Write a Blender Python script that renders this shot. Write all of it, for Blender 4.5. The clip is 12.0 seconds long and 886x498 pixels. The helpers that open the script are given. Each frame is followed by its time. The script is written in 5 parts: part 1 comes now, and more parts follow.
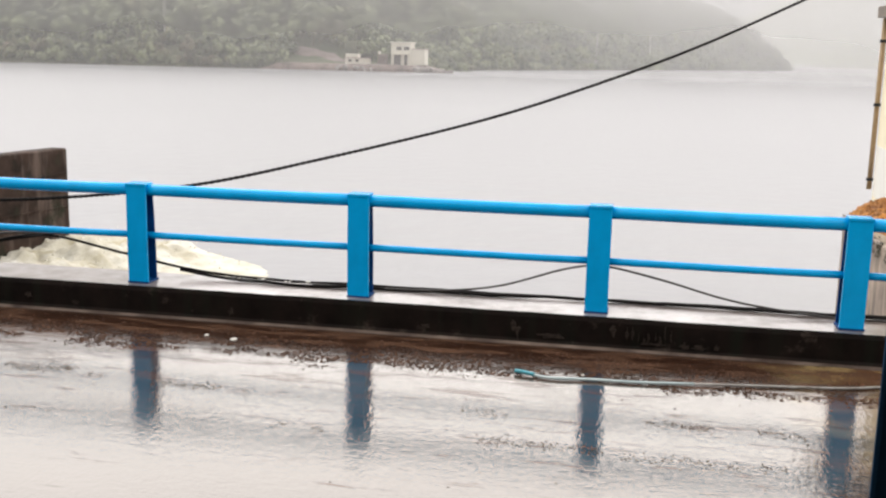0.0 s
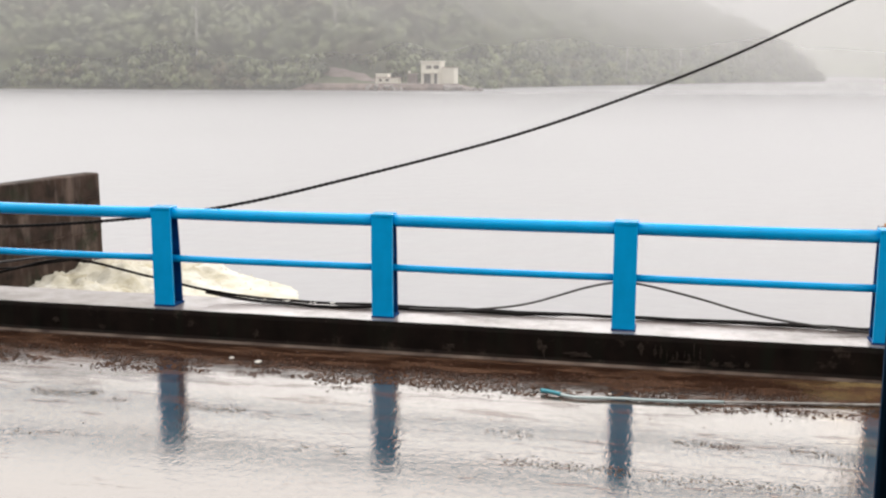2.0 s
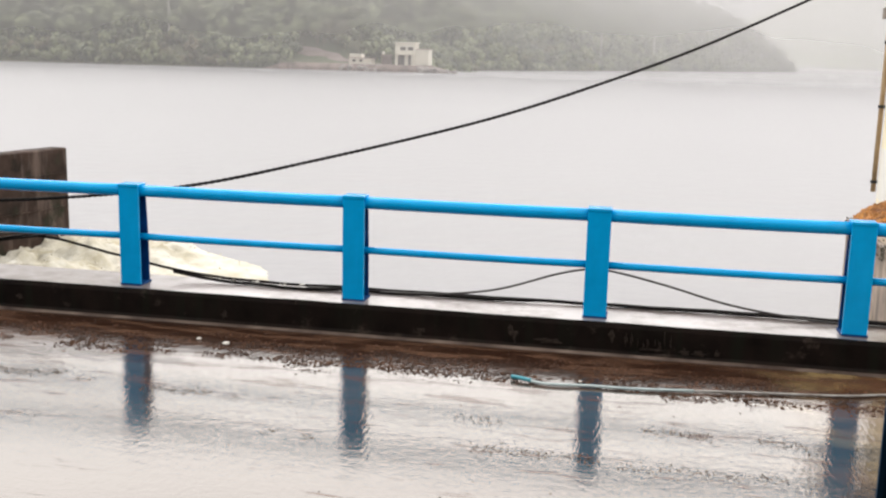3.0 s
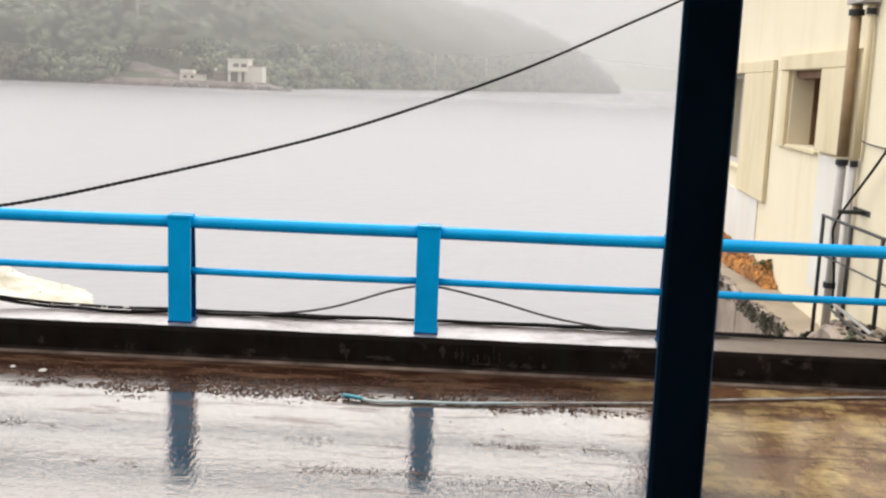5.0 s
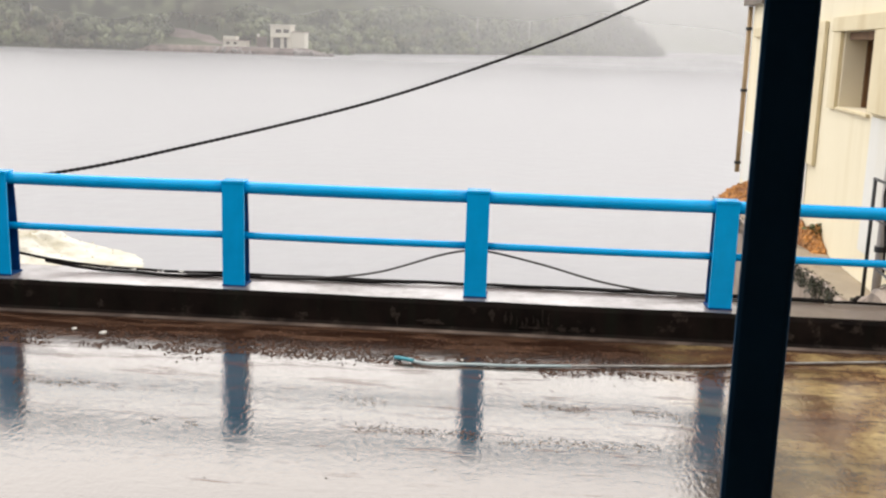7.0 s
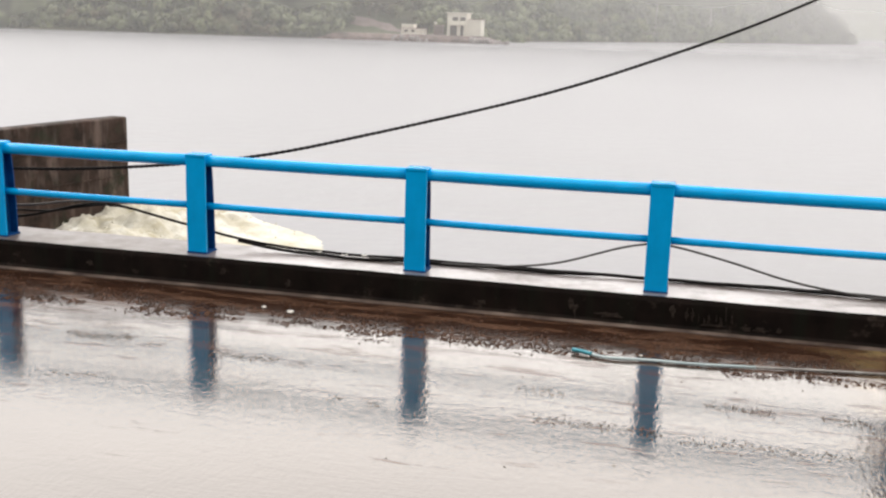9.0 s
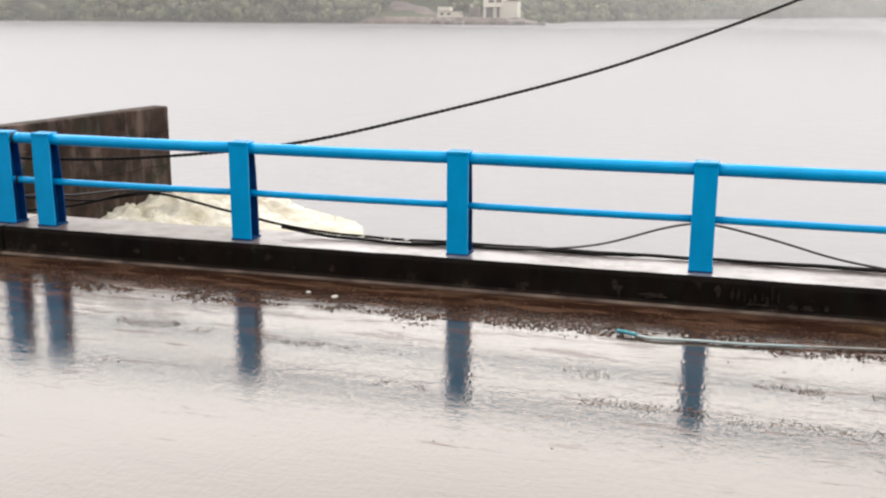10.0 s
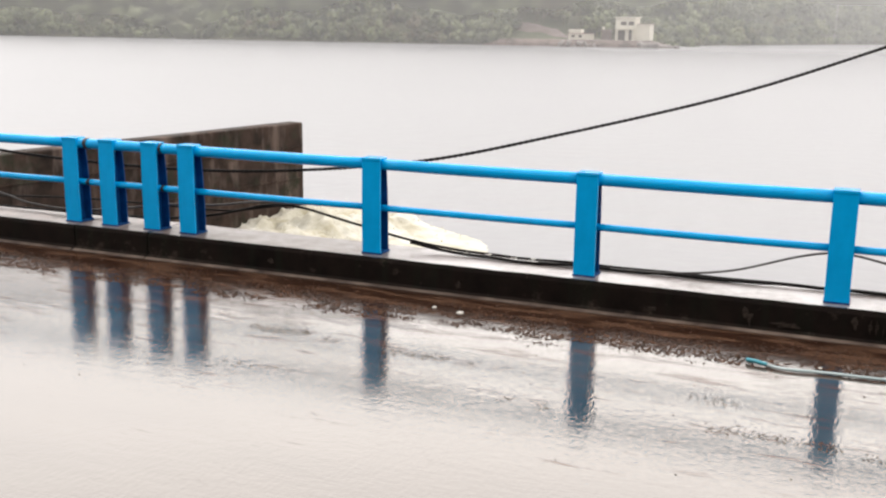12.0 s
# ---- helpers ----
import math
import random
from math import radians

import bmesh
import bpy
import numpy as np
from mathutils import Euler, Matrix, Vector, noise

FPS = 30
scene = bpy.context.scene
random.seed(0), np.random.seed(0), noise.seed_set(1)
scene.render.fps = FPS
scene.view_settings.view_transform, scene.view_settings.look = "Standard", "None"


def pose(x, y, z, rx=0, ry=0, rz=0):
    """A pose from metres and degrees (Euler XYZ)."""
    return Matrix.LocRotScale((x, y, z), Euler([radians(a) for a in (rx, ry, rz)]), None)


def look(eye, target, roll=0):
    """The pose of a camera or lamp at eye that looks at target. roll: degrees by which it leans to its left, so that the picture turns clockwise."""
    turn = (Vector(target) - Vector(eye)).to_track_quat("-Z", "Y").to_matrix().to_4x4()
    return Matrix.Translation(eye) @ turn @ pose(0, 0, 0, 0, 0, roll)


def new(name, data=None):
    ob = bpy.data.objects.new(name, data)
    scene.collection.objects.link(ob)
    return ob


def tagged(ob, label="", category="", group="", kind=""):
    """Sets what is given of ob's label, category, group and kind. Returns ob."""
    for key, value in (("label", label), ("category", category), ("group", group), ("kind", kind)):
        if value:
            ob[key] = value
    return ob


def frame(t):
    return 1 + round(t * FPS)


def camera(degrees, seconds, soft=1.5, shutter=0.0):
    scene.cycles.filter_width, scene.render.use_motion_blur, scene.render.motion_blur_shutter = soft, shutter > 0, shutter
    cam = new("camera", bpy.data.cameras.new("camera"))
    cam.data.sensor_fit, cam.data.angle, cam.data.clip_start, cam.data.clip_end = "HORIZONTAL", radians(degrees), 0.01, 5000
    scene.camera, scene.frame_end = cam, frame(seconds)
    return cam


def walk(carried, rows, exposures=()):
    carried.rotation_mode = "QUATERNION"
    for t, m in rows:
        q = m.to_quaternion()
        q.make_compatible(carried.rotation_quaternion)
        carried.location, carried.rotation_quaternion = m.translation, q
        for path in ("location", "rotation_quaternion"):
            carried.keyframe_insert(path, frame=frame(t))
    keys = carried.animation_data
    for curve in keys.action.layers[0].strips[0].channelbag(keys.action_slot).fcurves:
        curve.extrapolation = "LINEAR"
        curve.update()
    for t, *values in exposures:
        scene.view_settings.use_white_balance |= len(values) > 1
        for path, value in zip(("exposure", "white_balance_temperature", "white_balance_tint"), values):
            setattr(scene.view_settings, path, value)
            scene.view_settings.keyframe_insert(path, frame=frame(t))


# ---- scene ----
cam = camera(46.6, 12.0, soft=2.3)
PATH = [
    (0, (4.345, -8.214, 2.29), (3.986, -6.282, 1.919), 1.3),
    (0.5, (4.32, -8.199, 2.294), (3.966, -6.262, 1.947), 1.2),
    (1, (4.348, -8.216, 2.304), (3.922, -6.295, 1.949), 0.1),
    (1.5, (4.368, -8.186, 2.305), (3.938, -6.267, 1.942), 0.1),
    (2, (4.403, -8.14, 2.292), (3.98, -6.215, 1.954), 0.1),
    (2.5, (4.376, -8.091, 2.288), (3.985, -6.165, 1.915), 0.8),
    (4.5, (4.401, -8.057, 2.287), (4.208, -6.095, 1.952), 2.2),
    (5, (4.433, -8.066, 2.289), (4.378, -6.093, 1.963), 2.3),
    (5.5, (4.446, -8.074, 2.289), (4.444, -6.1, 1.965), 1.5),
    (6, (4.435, -8.108, 2.293), (4.465, -6.137, 1.955), 1.9),
    (6.5, (4.414, -8.124, 2.291), (4.381, -6.157, 1.931), 2.1),
    (7, (4.38, -8.149, 2.295), (4.246, -6.193, 1.9), 1.8),
    (7.5, (4.356, -8.13, 2.283), (4.125, -6.183, 1.885), 2.0),
    (9.5, (4.277, -8.165, 2.31), (3.782, -6.278, 1.867), 1.1),
    (10, (4.269, -8.172, 2.307), (3.742, -6.298, 1.847), 0.3),
    (10.5, (4.258, -8.185, 2.303), (3.666, -6.332, 1.838), -0.4),
    (11, (4.247, -8.194, 2.301), (3.611, -6.358, 1.827), -0.4),
    (11.5, (4.25, -8.21, 2.301), (3.54, -6.396, 1.845), -0.9),
    (12, (4.255, -8.233, 2.299), (3.5, -6.43, 1.876), 0.8),
]
walk(cam, [(t, look(eye, target, roll)) for t, eye, target, roll in PATH], exposures=[(0.0, 0.26), (10.5, 0.26), (12.0, 0.33)])

# ---- sky and light: wet, overcast, misty ----
world = bpy.data.worlds.new("overcast_sky")
scene.world = world
world.use_nodes = True
wt = world.node_tree
wt.nodes.clear()
w_out = wt.nodes.new("ShaderNodeOutputWorld")
w_bg = wt.nodes.new("ShaderNodeBackground")
w_sky = wt.nodes.new("ShaderNodeTexSky")
w_sky.sky_type = "NISHITA"
w_sky.sun_disc = False
w_sky.sun_elevation = radians(60)
w_sky.sun_rotation = radians(300)
w_gain = wt.nodes.new("ShaderNodeMix")
w_gain.data_type = "RGBA"
w_gain.blend_type = "MULTIPLY"
w_gain.inputs[0].default_value = 1.0
w_gain.inputs[7].default_value = (0.06, 0.06, 0.06, 1)
w_co = wt.nodes.new("ShaderNodeTexCoord")
w_sep = wt.nodes.new("ShaderNodeSeparateXYZ")
w_ramp = wt.nodes.new("ShaderNodeValToRGB")
w_ramp.color_ramp.elements[0].position = 0.0
w_ramp.color_ramp.elements[0].color = (0.40, 0.395, 0.40, 1)
w_ramp.color_ramp.elements[1].position = 1.0
w_ramp.color_ramp.elements[1].color = (1.75, 1.70, 1.67, 1)
for w_at, w_col in ((0.085, (0.43, 0.425, 0.43, 1)), (0.19, (1.32, 1.28, 1.255, 1)), (0.38, (2.3, 2.23, 2.18, 1))):
    w_ramp.color_ramp.elements.new(w_at).color = w_col
w_mix = wt.nodes.new("ShaderNodeMix")
w_mix.data_type = "RGBA"
w_mix.inputs[0].default_value = 0.97
wt.links.new(w_sky.outputs[0], w_gain.inputs[6])
wt.links.new(w_gain.outputs[2], w_mix.inputs[6])
wt.links.new(w_co.outputs["Generated"], w_sep.inputs[0])
wt.links.new(w_sep.outputs[2], w_ramp.inputs[0])
# the cloud is thinnest over the lake, where the veiled sun stands
w_side = wt.nodes.new("ShaderNodeMapRange")
w_side.inputs["From Min"].default_value, w_side.inputs["From Max"].default_value = -1.0, 1.0
w_side.inputs["To Min"].default_value, w_side.inputs["To Max"].default_value = 0.5, 1.5
wt.links.new(w_sep.outputs[1], w_side.inputs[0])
w_glow = wt.nodes.new("ShaderNodeMix")
w_glow.data_type = "RGBA"
w_glow.blend_type = "MULTIPLY"
w_glow.inputs[0].default_value = 1.0
wt.links.new(w_ramp.outputs[0], w_glow.inputs[6])
wt.links.new(w_side.outputs[0], w_glow.inputs[7])
wt.links.new(w_glow.outputs[2], w_mix.inputs[7])
wt.links.new(w_mix.outputs[2], w_bg.inputs[0])
w_bg.inputs[1].default_value = 1.0
wt.links.new(w_bg.outputs[0], w_out.inputs[0])

sun = new("sun", bpy.data.lights.new("sun", "SUN"))
sun.data.energy = 0.5
sun.data.angle = radians(40)
sun.data.color = (1.0, 0.97, 0.93)
sun.matrix_world = look((-16, 12, 40), (4, 0, 0))


# ---- materials ----
def material(name, c1, c2, scale=3.0, rough=(0.4, 0.6), bump=0.1, bump_scale=40.0, metal=0.0,
             stretch=(1, 1, 1), coat=0.0, coat_ior=1.5, coat_rough=0.05, spots=None, spot_scale=1.0,
             spot_range=(0.5, 0.65), streak=None, streak_amount=0.6, streak_scale=(5, 5, 0.35), distance=0.01, vary=0.0, spec=0.5,
             drifts=()):
    """Two-scale coloured surface with grain, stains, streaks and relief, in object space."""
    m = bpy.data.materials.new(name)
    m.use_nodes = True
    nt = m.node_tree
    b = nt.nodes["Principled BSDF"]
    N, L = nt.nodes.new, nt.links.new
    co = N("ShaderNodeTexCoord")
    mp = N("ShaderNodeMapping")
    mp.inputs["Scale"].default_value = stretch
    L(co.outputs["Object"], mp.inputs[0])
    big = N("ShaderNodeTexNoise")
    big.inputs["Scale"].default_value = scale
    big.inputs["Detail"].default_value = 6
    big.inputs["Roughness"].default_value = 0.62
    L(mp.outputs[0], big.inputs["Vector"])
    fine = N("ShaderNodeTexNoise")
    fine.inputs["Scale"].default_value = bump_scale
    fine.inputs["Detail"].default_value = 4
    L(mp.outputs[0], fine.inputs["Vector"])
    ramp = N("ShaderNodeValToRGB")
    ramp.color_ramp.elements[0].position = 0.32
    ramp.color_ramp.elements[1].position = 0.68
    ramp.color_ramp.elements[0].color = (*c1, 1)
    ramp.color_ramp.elements[1].color = (*c2, 1)
    L(big.outputs[0], ramp.inputs[0])
    colour = ramp.outputs[0]

    def blend(fac, other):
        nonlocal colour
        mx = N("ShaderNodeMix")
        mx.data_type = "RGBA"
        L(fac, mx.inputs[0])
        L(colour, mx.inputs[6])
        mx.inputs[7].default_value = (*other, 1)
        colour = mx.outputs[2]

    def window(value, lo, hi, top=1.0):
        r = N("ShaderNodeMapRange")
        r.inputs["From Min"].default_value = lo
        r.inputs["From Max"].default_value = hi
        r.inputs["To Max"].default_value = top
        L(value, r.inputs[0])
        return r.outputs[0]

    if streak:
        ms = N("ShaderNodeMapping")
        ms.inputs["Scale"].default_value = streak_scale
        L(co.outputs["Object"], ms.inputs[0])
        ns = N("ShaderNodeTexNoise")
        ns.inputs["Scale"].default_value = 1.4
        ns.inputs["Detail"].default_value = 5
        L(ms.outputs[0], ns.inputs["Vector"])
        blend(window(ns.outputs[0], 0.5, 0.75, streak_amount), streak)
    if spots:
        sp = N("ShaderNodeTexNoise")
        sp.inputs["Scale"].default_value = spot_scale
        sp.inputs["Detail"].default_value = 8
        sp.inputs["Roughness"].default_value = 0.7
        L(co.outputs["Object"], sp.inputs["Vector"])
        blend(window(sp.outputs[0], *spot_range), spots)
    film = None
    for x0, x1, tint in drifts:
        # silt left on one stretch, coming in between x0 and x1 with a ragged border
        sx = N("ShaderNodeSeparateXYZ")
        L(co.outputs["Object"], sx.inputs[0])
        lay = N("ShaderNodeMapRange")
        lay.inputs["From Min"].default_value, lay.inputs["From Max"].default_value = x0, x1
        L(sx.outputs[0], lay.inputs[0])
        both = N("ShaderNodeMath")
        both.operation = "MULTIPLY_ADD"
        both.inputs[1].default_value = 1.6
        L(lay.outputs[0], both.inputs[0])
        L(big.outputs[0], both.inputs[2])
        mask = window(both.outputs[0], 0.75, 1.35, 0.9)
        blend(mask, tint)
        if film is None:
            film = mask
        else:
            top = N("ShaderNodeMath")
            top.operation = "MAXIMUM"
            L(film, top.inputs[0])
            L(mask, top.inputs[1])
            film = top.outputs[0]
    if vary:
        info = N("ShaderNodeNewGeometry")
        hs = N("ShaderNodeHueSaturation")
        mr = N("ShaderNodeMapRange")
        mr.inputs["To Min"].default_value = 1 - vary
        mr.inputs["To Max"].default_value = 1 + vary
        L(info.outputs["Random Per Island"], mr.inputs[0])
        L(mr.outputs[0], hs.inputs["Value"])
        L(colour, hs.inputs["Color"])
        colour = hs.outputs[0]
    L(colour, b.inputs["Base Color"])
    rr = N("ShaderNodeMapRange")
    rr.inputs["To Min"].default_value, rr.inputs["To Max"].default_value = rough
    rr.inputs["From Min"].default_value, rr.inputs["From Max"].default_value = 0.3, 0.7
    L(big.outputs[0], rr.inputs[0])
    L(rr.outputs[0], b.inputs["Roughness"])
    b.inputs["Metallic"].default_value = metal
    b.inputs["Specular IOR Level"].default_value = spec
    if coat:
        b.inputs["Coat Weight"].default_value = coat
        b.inputs["Coat IOR"].default_value = coat_ior
        b.inputs["Coat Roughness"].default_value = coat_rough
        if film is not None:
            L(window(film, 1.0, 0.0, coat), b.inputs["Coat Weight"])
    if bump:
        bn = N("ShaderNodeBump")
        bn.inputs["Strength"].default_value = bump
        bn.inputs["Distance"].default_value = distance
        L(fine.outputs[0], bn.inputs["Height"])
        L(bn.outputs[0], b.inputs["Normal"])
    return m


BLUE = material("blue_gloss_paint", (0.0003, 0.305, 0.65), (0.0006, 0.355, 0.75), 5, (0.13, 0.22), 0.04, 60,
                spec=0.2, spots=(0.003, 0.19, 0.50), spot_scale=9, spot_range=(0.62, 0.8), distance=0.003)
# shade inside the posts and at their feet, put into a darker blue
BLUE_SHADE = material("blue_steel_in_shade", (0.001, 0.030, 0.12), (0.003, 0.060, 0.20), 6, (0.5, 0.7), 0.1, 60, spec=0.1)
# kerb front: wet mossy concrete, darkened further to hold its backlit shade
KERB_FACE = material("mossy_concrete_with_shade", (0.005, 0.0035, 0.003), (0.015, 0.010, 0.008), 4, (0.6, 0.85), 0.5, 55, spec=0.06,
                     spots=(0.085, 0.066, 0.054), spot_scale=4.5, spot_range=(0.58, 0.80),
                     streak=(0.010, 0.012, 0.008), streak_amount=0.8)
KERB_TOP = material("rain_wet_concrete", (0.17, 0.145, 0.14), (0.28, 0.245, 0.235), 5, (0.3, 0.5), 0.15, 30,
                    coat=0.75, coat_ior=1.6, coat_rough=0.2, spots=(0.085, 0.058, 0.045), spot_scale=2.2,
                    spot_range=(0.46, 0.64), distance=0.004,
                    drifts=((3.4, 1.0, (0.10, 0.078, 0.066)), (8.2, 9.4, (0.12, 0.088, 0.068))))
KERB_MUDDY = material("mud_stained_wet_concrete", (0.12, 0.092, 0.078), (0.24, 0.20, 0.18), 5, (0.4, 0.6), 0.2, 30,
                      coat=0.3, coat_ior=1.5, coat_rough=0.25, spots=(0.05, 0.036, 0.028), spot_scale=3.0,
                      spot_range=(0.45, 0.66), distance=0.004)
WALL_DARK = material("weathered_dark_concrete", (0.011, 0.008, 0.006), (0.058, 0.038, 0.030), 2.2, (0.6, 0.9), 0.5, 14, spec=0.10,
                     streak=(0.18, 0.135, 0.115), streak_amount=0.65, streak_scale=(1.6, 2.2, 0.6), spots=(0.022, 0.026, 0.016), spot_scale=1.3,
                     spot_range=(0.52, 0.66))
CREAM = material("cream_wall_paint", (0.77, 0.69, 0.50), (0.81, 0.735, 0.55), 0.8, (0.6, 0.8), 0.12, 60,
                 streak=(0.62, 0.52, 0.31), streak_amount=0.4, streak_scale=(1.6, 1.6, 0.22))
CREAM_TRIM = material("stained_cream_render", (0.66, 0.565, 0.365), (0.72, 0.63, 0.43), 1.6, (0.6, 0.8), 0.15, 50,
                      streak=(0.52, 0.40, 0.20), streak_amount=0.6, streak_scale=(2, 2, 0.3))
WHITEWASH = material("white_wall_paint", (0.68, 0.665, 0.615), (0.75, 0.735, 0.685), 1.5, (0.6, 0.8), 0.1, 40,
                     streak=(0.66, 0.60, 0.46), streak_amount=0.35, streak_scale=(1.2, 1.2, 0.25))
CEMENT = material("bare_wet_cement", (0.10, 0.078, 0.058), (0.30, 0.24, 0.19), 2.2, (0.4, 0.7), 0.4, 30,
                  coat=0.15, coat_ior=1.5, coat_rough=0.15, streak=(0.05, 0.038, 0.028), streak_amount=0.8, streak_scale=(2.2, 2.2, 0.3))
RUSTY_SOIL = material("orange_lichen_rubble", (0.16, 0.055, 0.016), (0.62, 0.28, 0.07), 3, (0.7, 0.95), 0.8, 30,
                      spots=(0.10, 0.055, 0.03), spot_scale=7, spot_range=(0.5, 0.66), distance=0.03, vary=0.25)
NAVY = material("dark_navy_steel_paint", (0.010, 0.040, 0.085), (0.016, 0.055, 0.11), 6, (0.55, 0.7), 0.08, 70,
                spec=0.05, distance=0.003)
BLACK_CABLE = material("black_rubber_cable", (0.005, 0.004, 0.004), (0.012, 0.010, 0.009), 20, (0.5, 0.7), 0.1, 90, spec=0.06,
                       distance=0.002)
GREY_CABLE = material("dusty_dark_cable", (0.022, 0.019, 0.017), (0.06, 0.052, 0.048), 20, (0.5, 0.7), 0.1, 90,
                      distance=0.002)
HOSE = material("pale_blue_plastic_hose", (0.26, 0.33, 0.34), (0.42, 0.48, 0.48), 6, (0.3, 0.45), 0.05, 40)
HOSE_MUDDY = material("mud_stained_hose", (0.13, 0.11, 0.095), (0.34, 0.33, 0.31), 9, (0.4, 0.6), 0.05, 40)
HOSE_TIP = material("teal_plastic_hose_end", (0.03, 0.22, 0.28), (0.05, 0.28, 0.34), 6, (0.3, 0.4), 0.05, 40)
SCUFF = material("worn_kerb_patch", (0.008, 0.006, 0.005), (0.06, 0.046, 0.037), 30, (0.6, 0.85), 0.4, 80, spec=0.08)
PVC = material("grey_plastic_pipe", (0.36, 0.33, 0.32), (0.50, 0.47, 0.45), 4, (0.4, 0.6), 0.05, 50)
BROWN_PIPE = material("stained_brown_pipe", (0.27, 0.18, 0.09), (0.42, 0.30, 0.17), 4, (0.5, 0.7), 0.1, 50,
                      streak=(0.14, 0.09, 0.05), streak_amount=0.7)
STEEL_DARK = material("dark_painted_steel", (0.007, 0.008, 0.010), (0.018, 0.019, 0.021), 8, (0.4, 0.6), 0.1, 60)
STEEL_PALE = material("galvanised_steel_strip", (0.24, 0.24, 0.24), (0.42, 0.42, 0.41), 8, (0.35, 0.5), 0.1, 60, metal=0.4)
ALU = material("grey_window_frame", (0.40, 0.39, 0.37), (0.55, 0.54, 0.52), 4, (0.4, 0.5), 0.05, 50)
BOARD = material("brown_window_board", (0.13, 0.065, 0.028), (0.26, 0.15, 0.07), 2, (0.6, 0.8), 0.15, 30,
                 streak=(0.09, 0.05, 0.025), streak_amount=0.6)
PLASTER_FAR = material("far_white_plaster", (0.68, 0.65, 0.56), (0.76, 0.73, 0.63), 0.4, (0.7, 0.9), 0.1, 5)
ROOF_FAR = material("far_weathered_roof", (0.27, 0.19, 0.165), (0.42, 0.34, 0.31), 0.6, (0.7, 0.9), 0.1, 5)
OPENING_FAR = material("far_dark_opening", (0.05, 0.045, 0.04), (0.10, 0.085, 0.075), 0.5, (0.5, 0.8), 0.1, 5)
BANK_STONE = material("brown_bank_stone", (0.06, 0.043, 0.038), (0.24, 0.18, 0.155), 0.22, (0.7, 0.95), 0.5, 1.5,
                      distance=0.3)
RED_EARTH = material("bare_reddish_earth", (0.13, 0.10, 0.09), (0.22, 0.178, 0.163), 0.25, (0.8, 1.0), 0.3, 1.2, distance=0.2)
SHORE_ROCK = material("pale_shore_rock", (0.13, 0.11, 0.10), (0.36, 0.33, 0.31), 0.5, (0.7, 0.95), 0.3, 2, distance=0.1)
SOIL = material("hillside_soil", (0.05, 0.06, 0.03), (0.10, 0.095, 0.055), 0.08, (0.8, 1.0), 0.3, 1.0, distance=0.3)
LEAVES = material("wet_forest_leaves", (0.028, 0.040, 0.020), (0.27, 0.30, 0.155), 0.12, (0.55, 0.8), 0.0, 3, vary=0.06,
                  spots=(0.13, 0.095, 0.06), spot_scale=0.05, spot_range=(0.55, 0.7))
TRUNK = material("pale_bare_bark", (0.26, 0.245, 0.225), (0.38, 0.365, 0.34), 1.2, (0.7, 0.9), 0.2, 8)
TOE = material("worn_mortar", (0.028, 0.017, 0.013), (0.16, 0.12, 0.095), 3.5, (0.4, 0.7), 0.3, 40, spec=0.2)
BROWN_GRIT = material("red_brown_silt_grains", (0.014, 0.007, 0.004), (0.09, 0.042, 0.022), 6, (0.5, 0.8), 0.1, 60, vary=0.5, spec=0.15)
LEDGE_FACE = material("streaked_damp_render", (0.15, 0.113, 0.09), (0.44, 0.35, 0.275), 1.6, (0.5, 0.8), 0.4, 30, streak=(0.045, 0.034, 0.026), streak_amount=0.9,
                      streak_scale=(3.5, 3.5, 0.3), spots=(0.05, 0.055, 0.03), spot_scale=1.7, spot_range=(0.56, 0.72))
MOSS = material("dark_wet_moss", (0.022, 0.026, 0.012), (0.075, 0.07, 0.04), 9, (0.7, 0.9), 0.0, 20, vary=0.4)
TAN = material("pale_tan_screed", (0.22, 0.17, 0.115), (0.38, 0.31, 0.225), 1.8, (0.4, 0.7), 0.3, 25, spots=(0.10, 0.085, 0.05), spot_scale=1.6, spot_range=(0.58, 0.72))
SHEET = material("grey_shade_sheet", (0.10, 0.10, 0.105), (0.16, 0.16, 0.165), 1.5, (0.5, 0.7), 0.1, 30)
SHADE_WALL = material("dull_shade_wall_paint", (0.20, 0.19, 0.17), (0.28, 0.265, 0.24), 1.2, (0.7, 0.9), 0.1, 30)
FOAM = material("white_water_foam", (0.36, 0.32, 0.22), (0.60, 0.585, 0.53), 1.3, (0.5, 0.7), 0.7, 6, distance=0.06, spec=0.2)
REFLECTION_GRIT = material("dark_reflection_grit", (0.030, 0.021, 0.015), (0.12, 0.090, 0.07), 8, (0.5, 0.8), 0.2, 60, vary=0.4, spec=0.12)
PALE_STONE = material("pale_wet_pebble", (0.40, 0.37, 0.33), (0.58, 0.55, 0.50), 20, (0.3, 0.5), 0.1, 60)
WEED = material("green_weed_leaves", (0.045, 0.075, 0.02), (0.10, 0.12, 0.04), 3, (0.5, 0.7), 0.0, 10, vary=0.35)


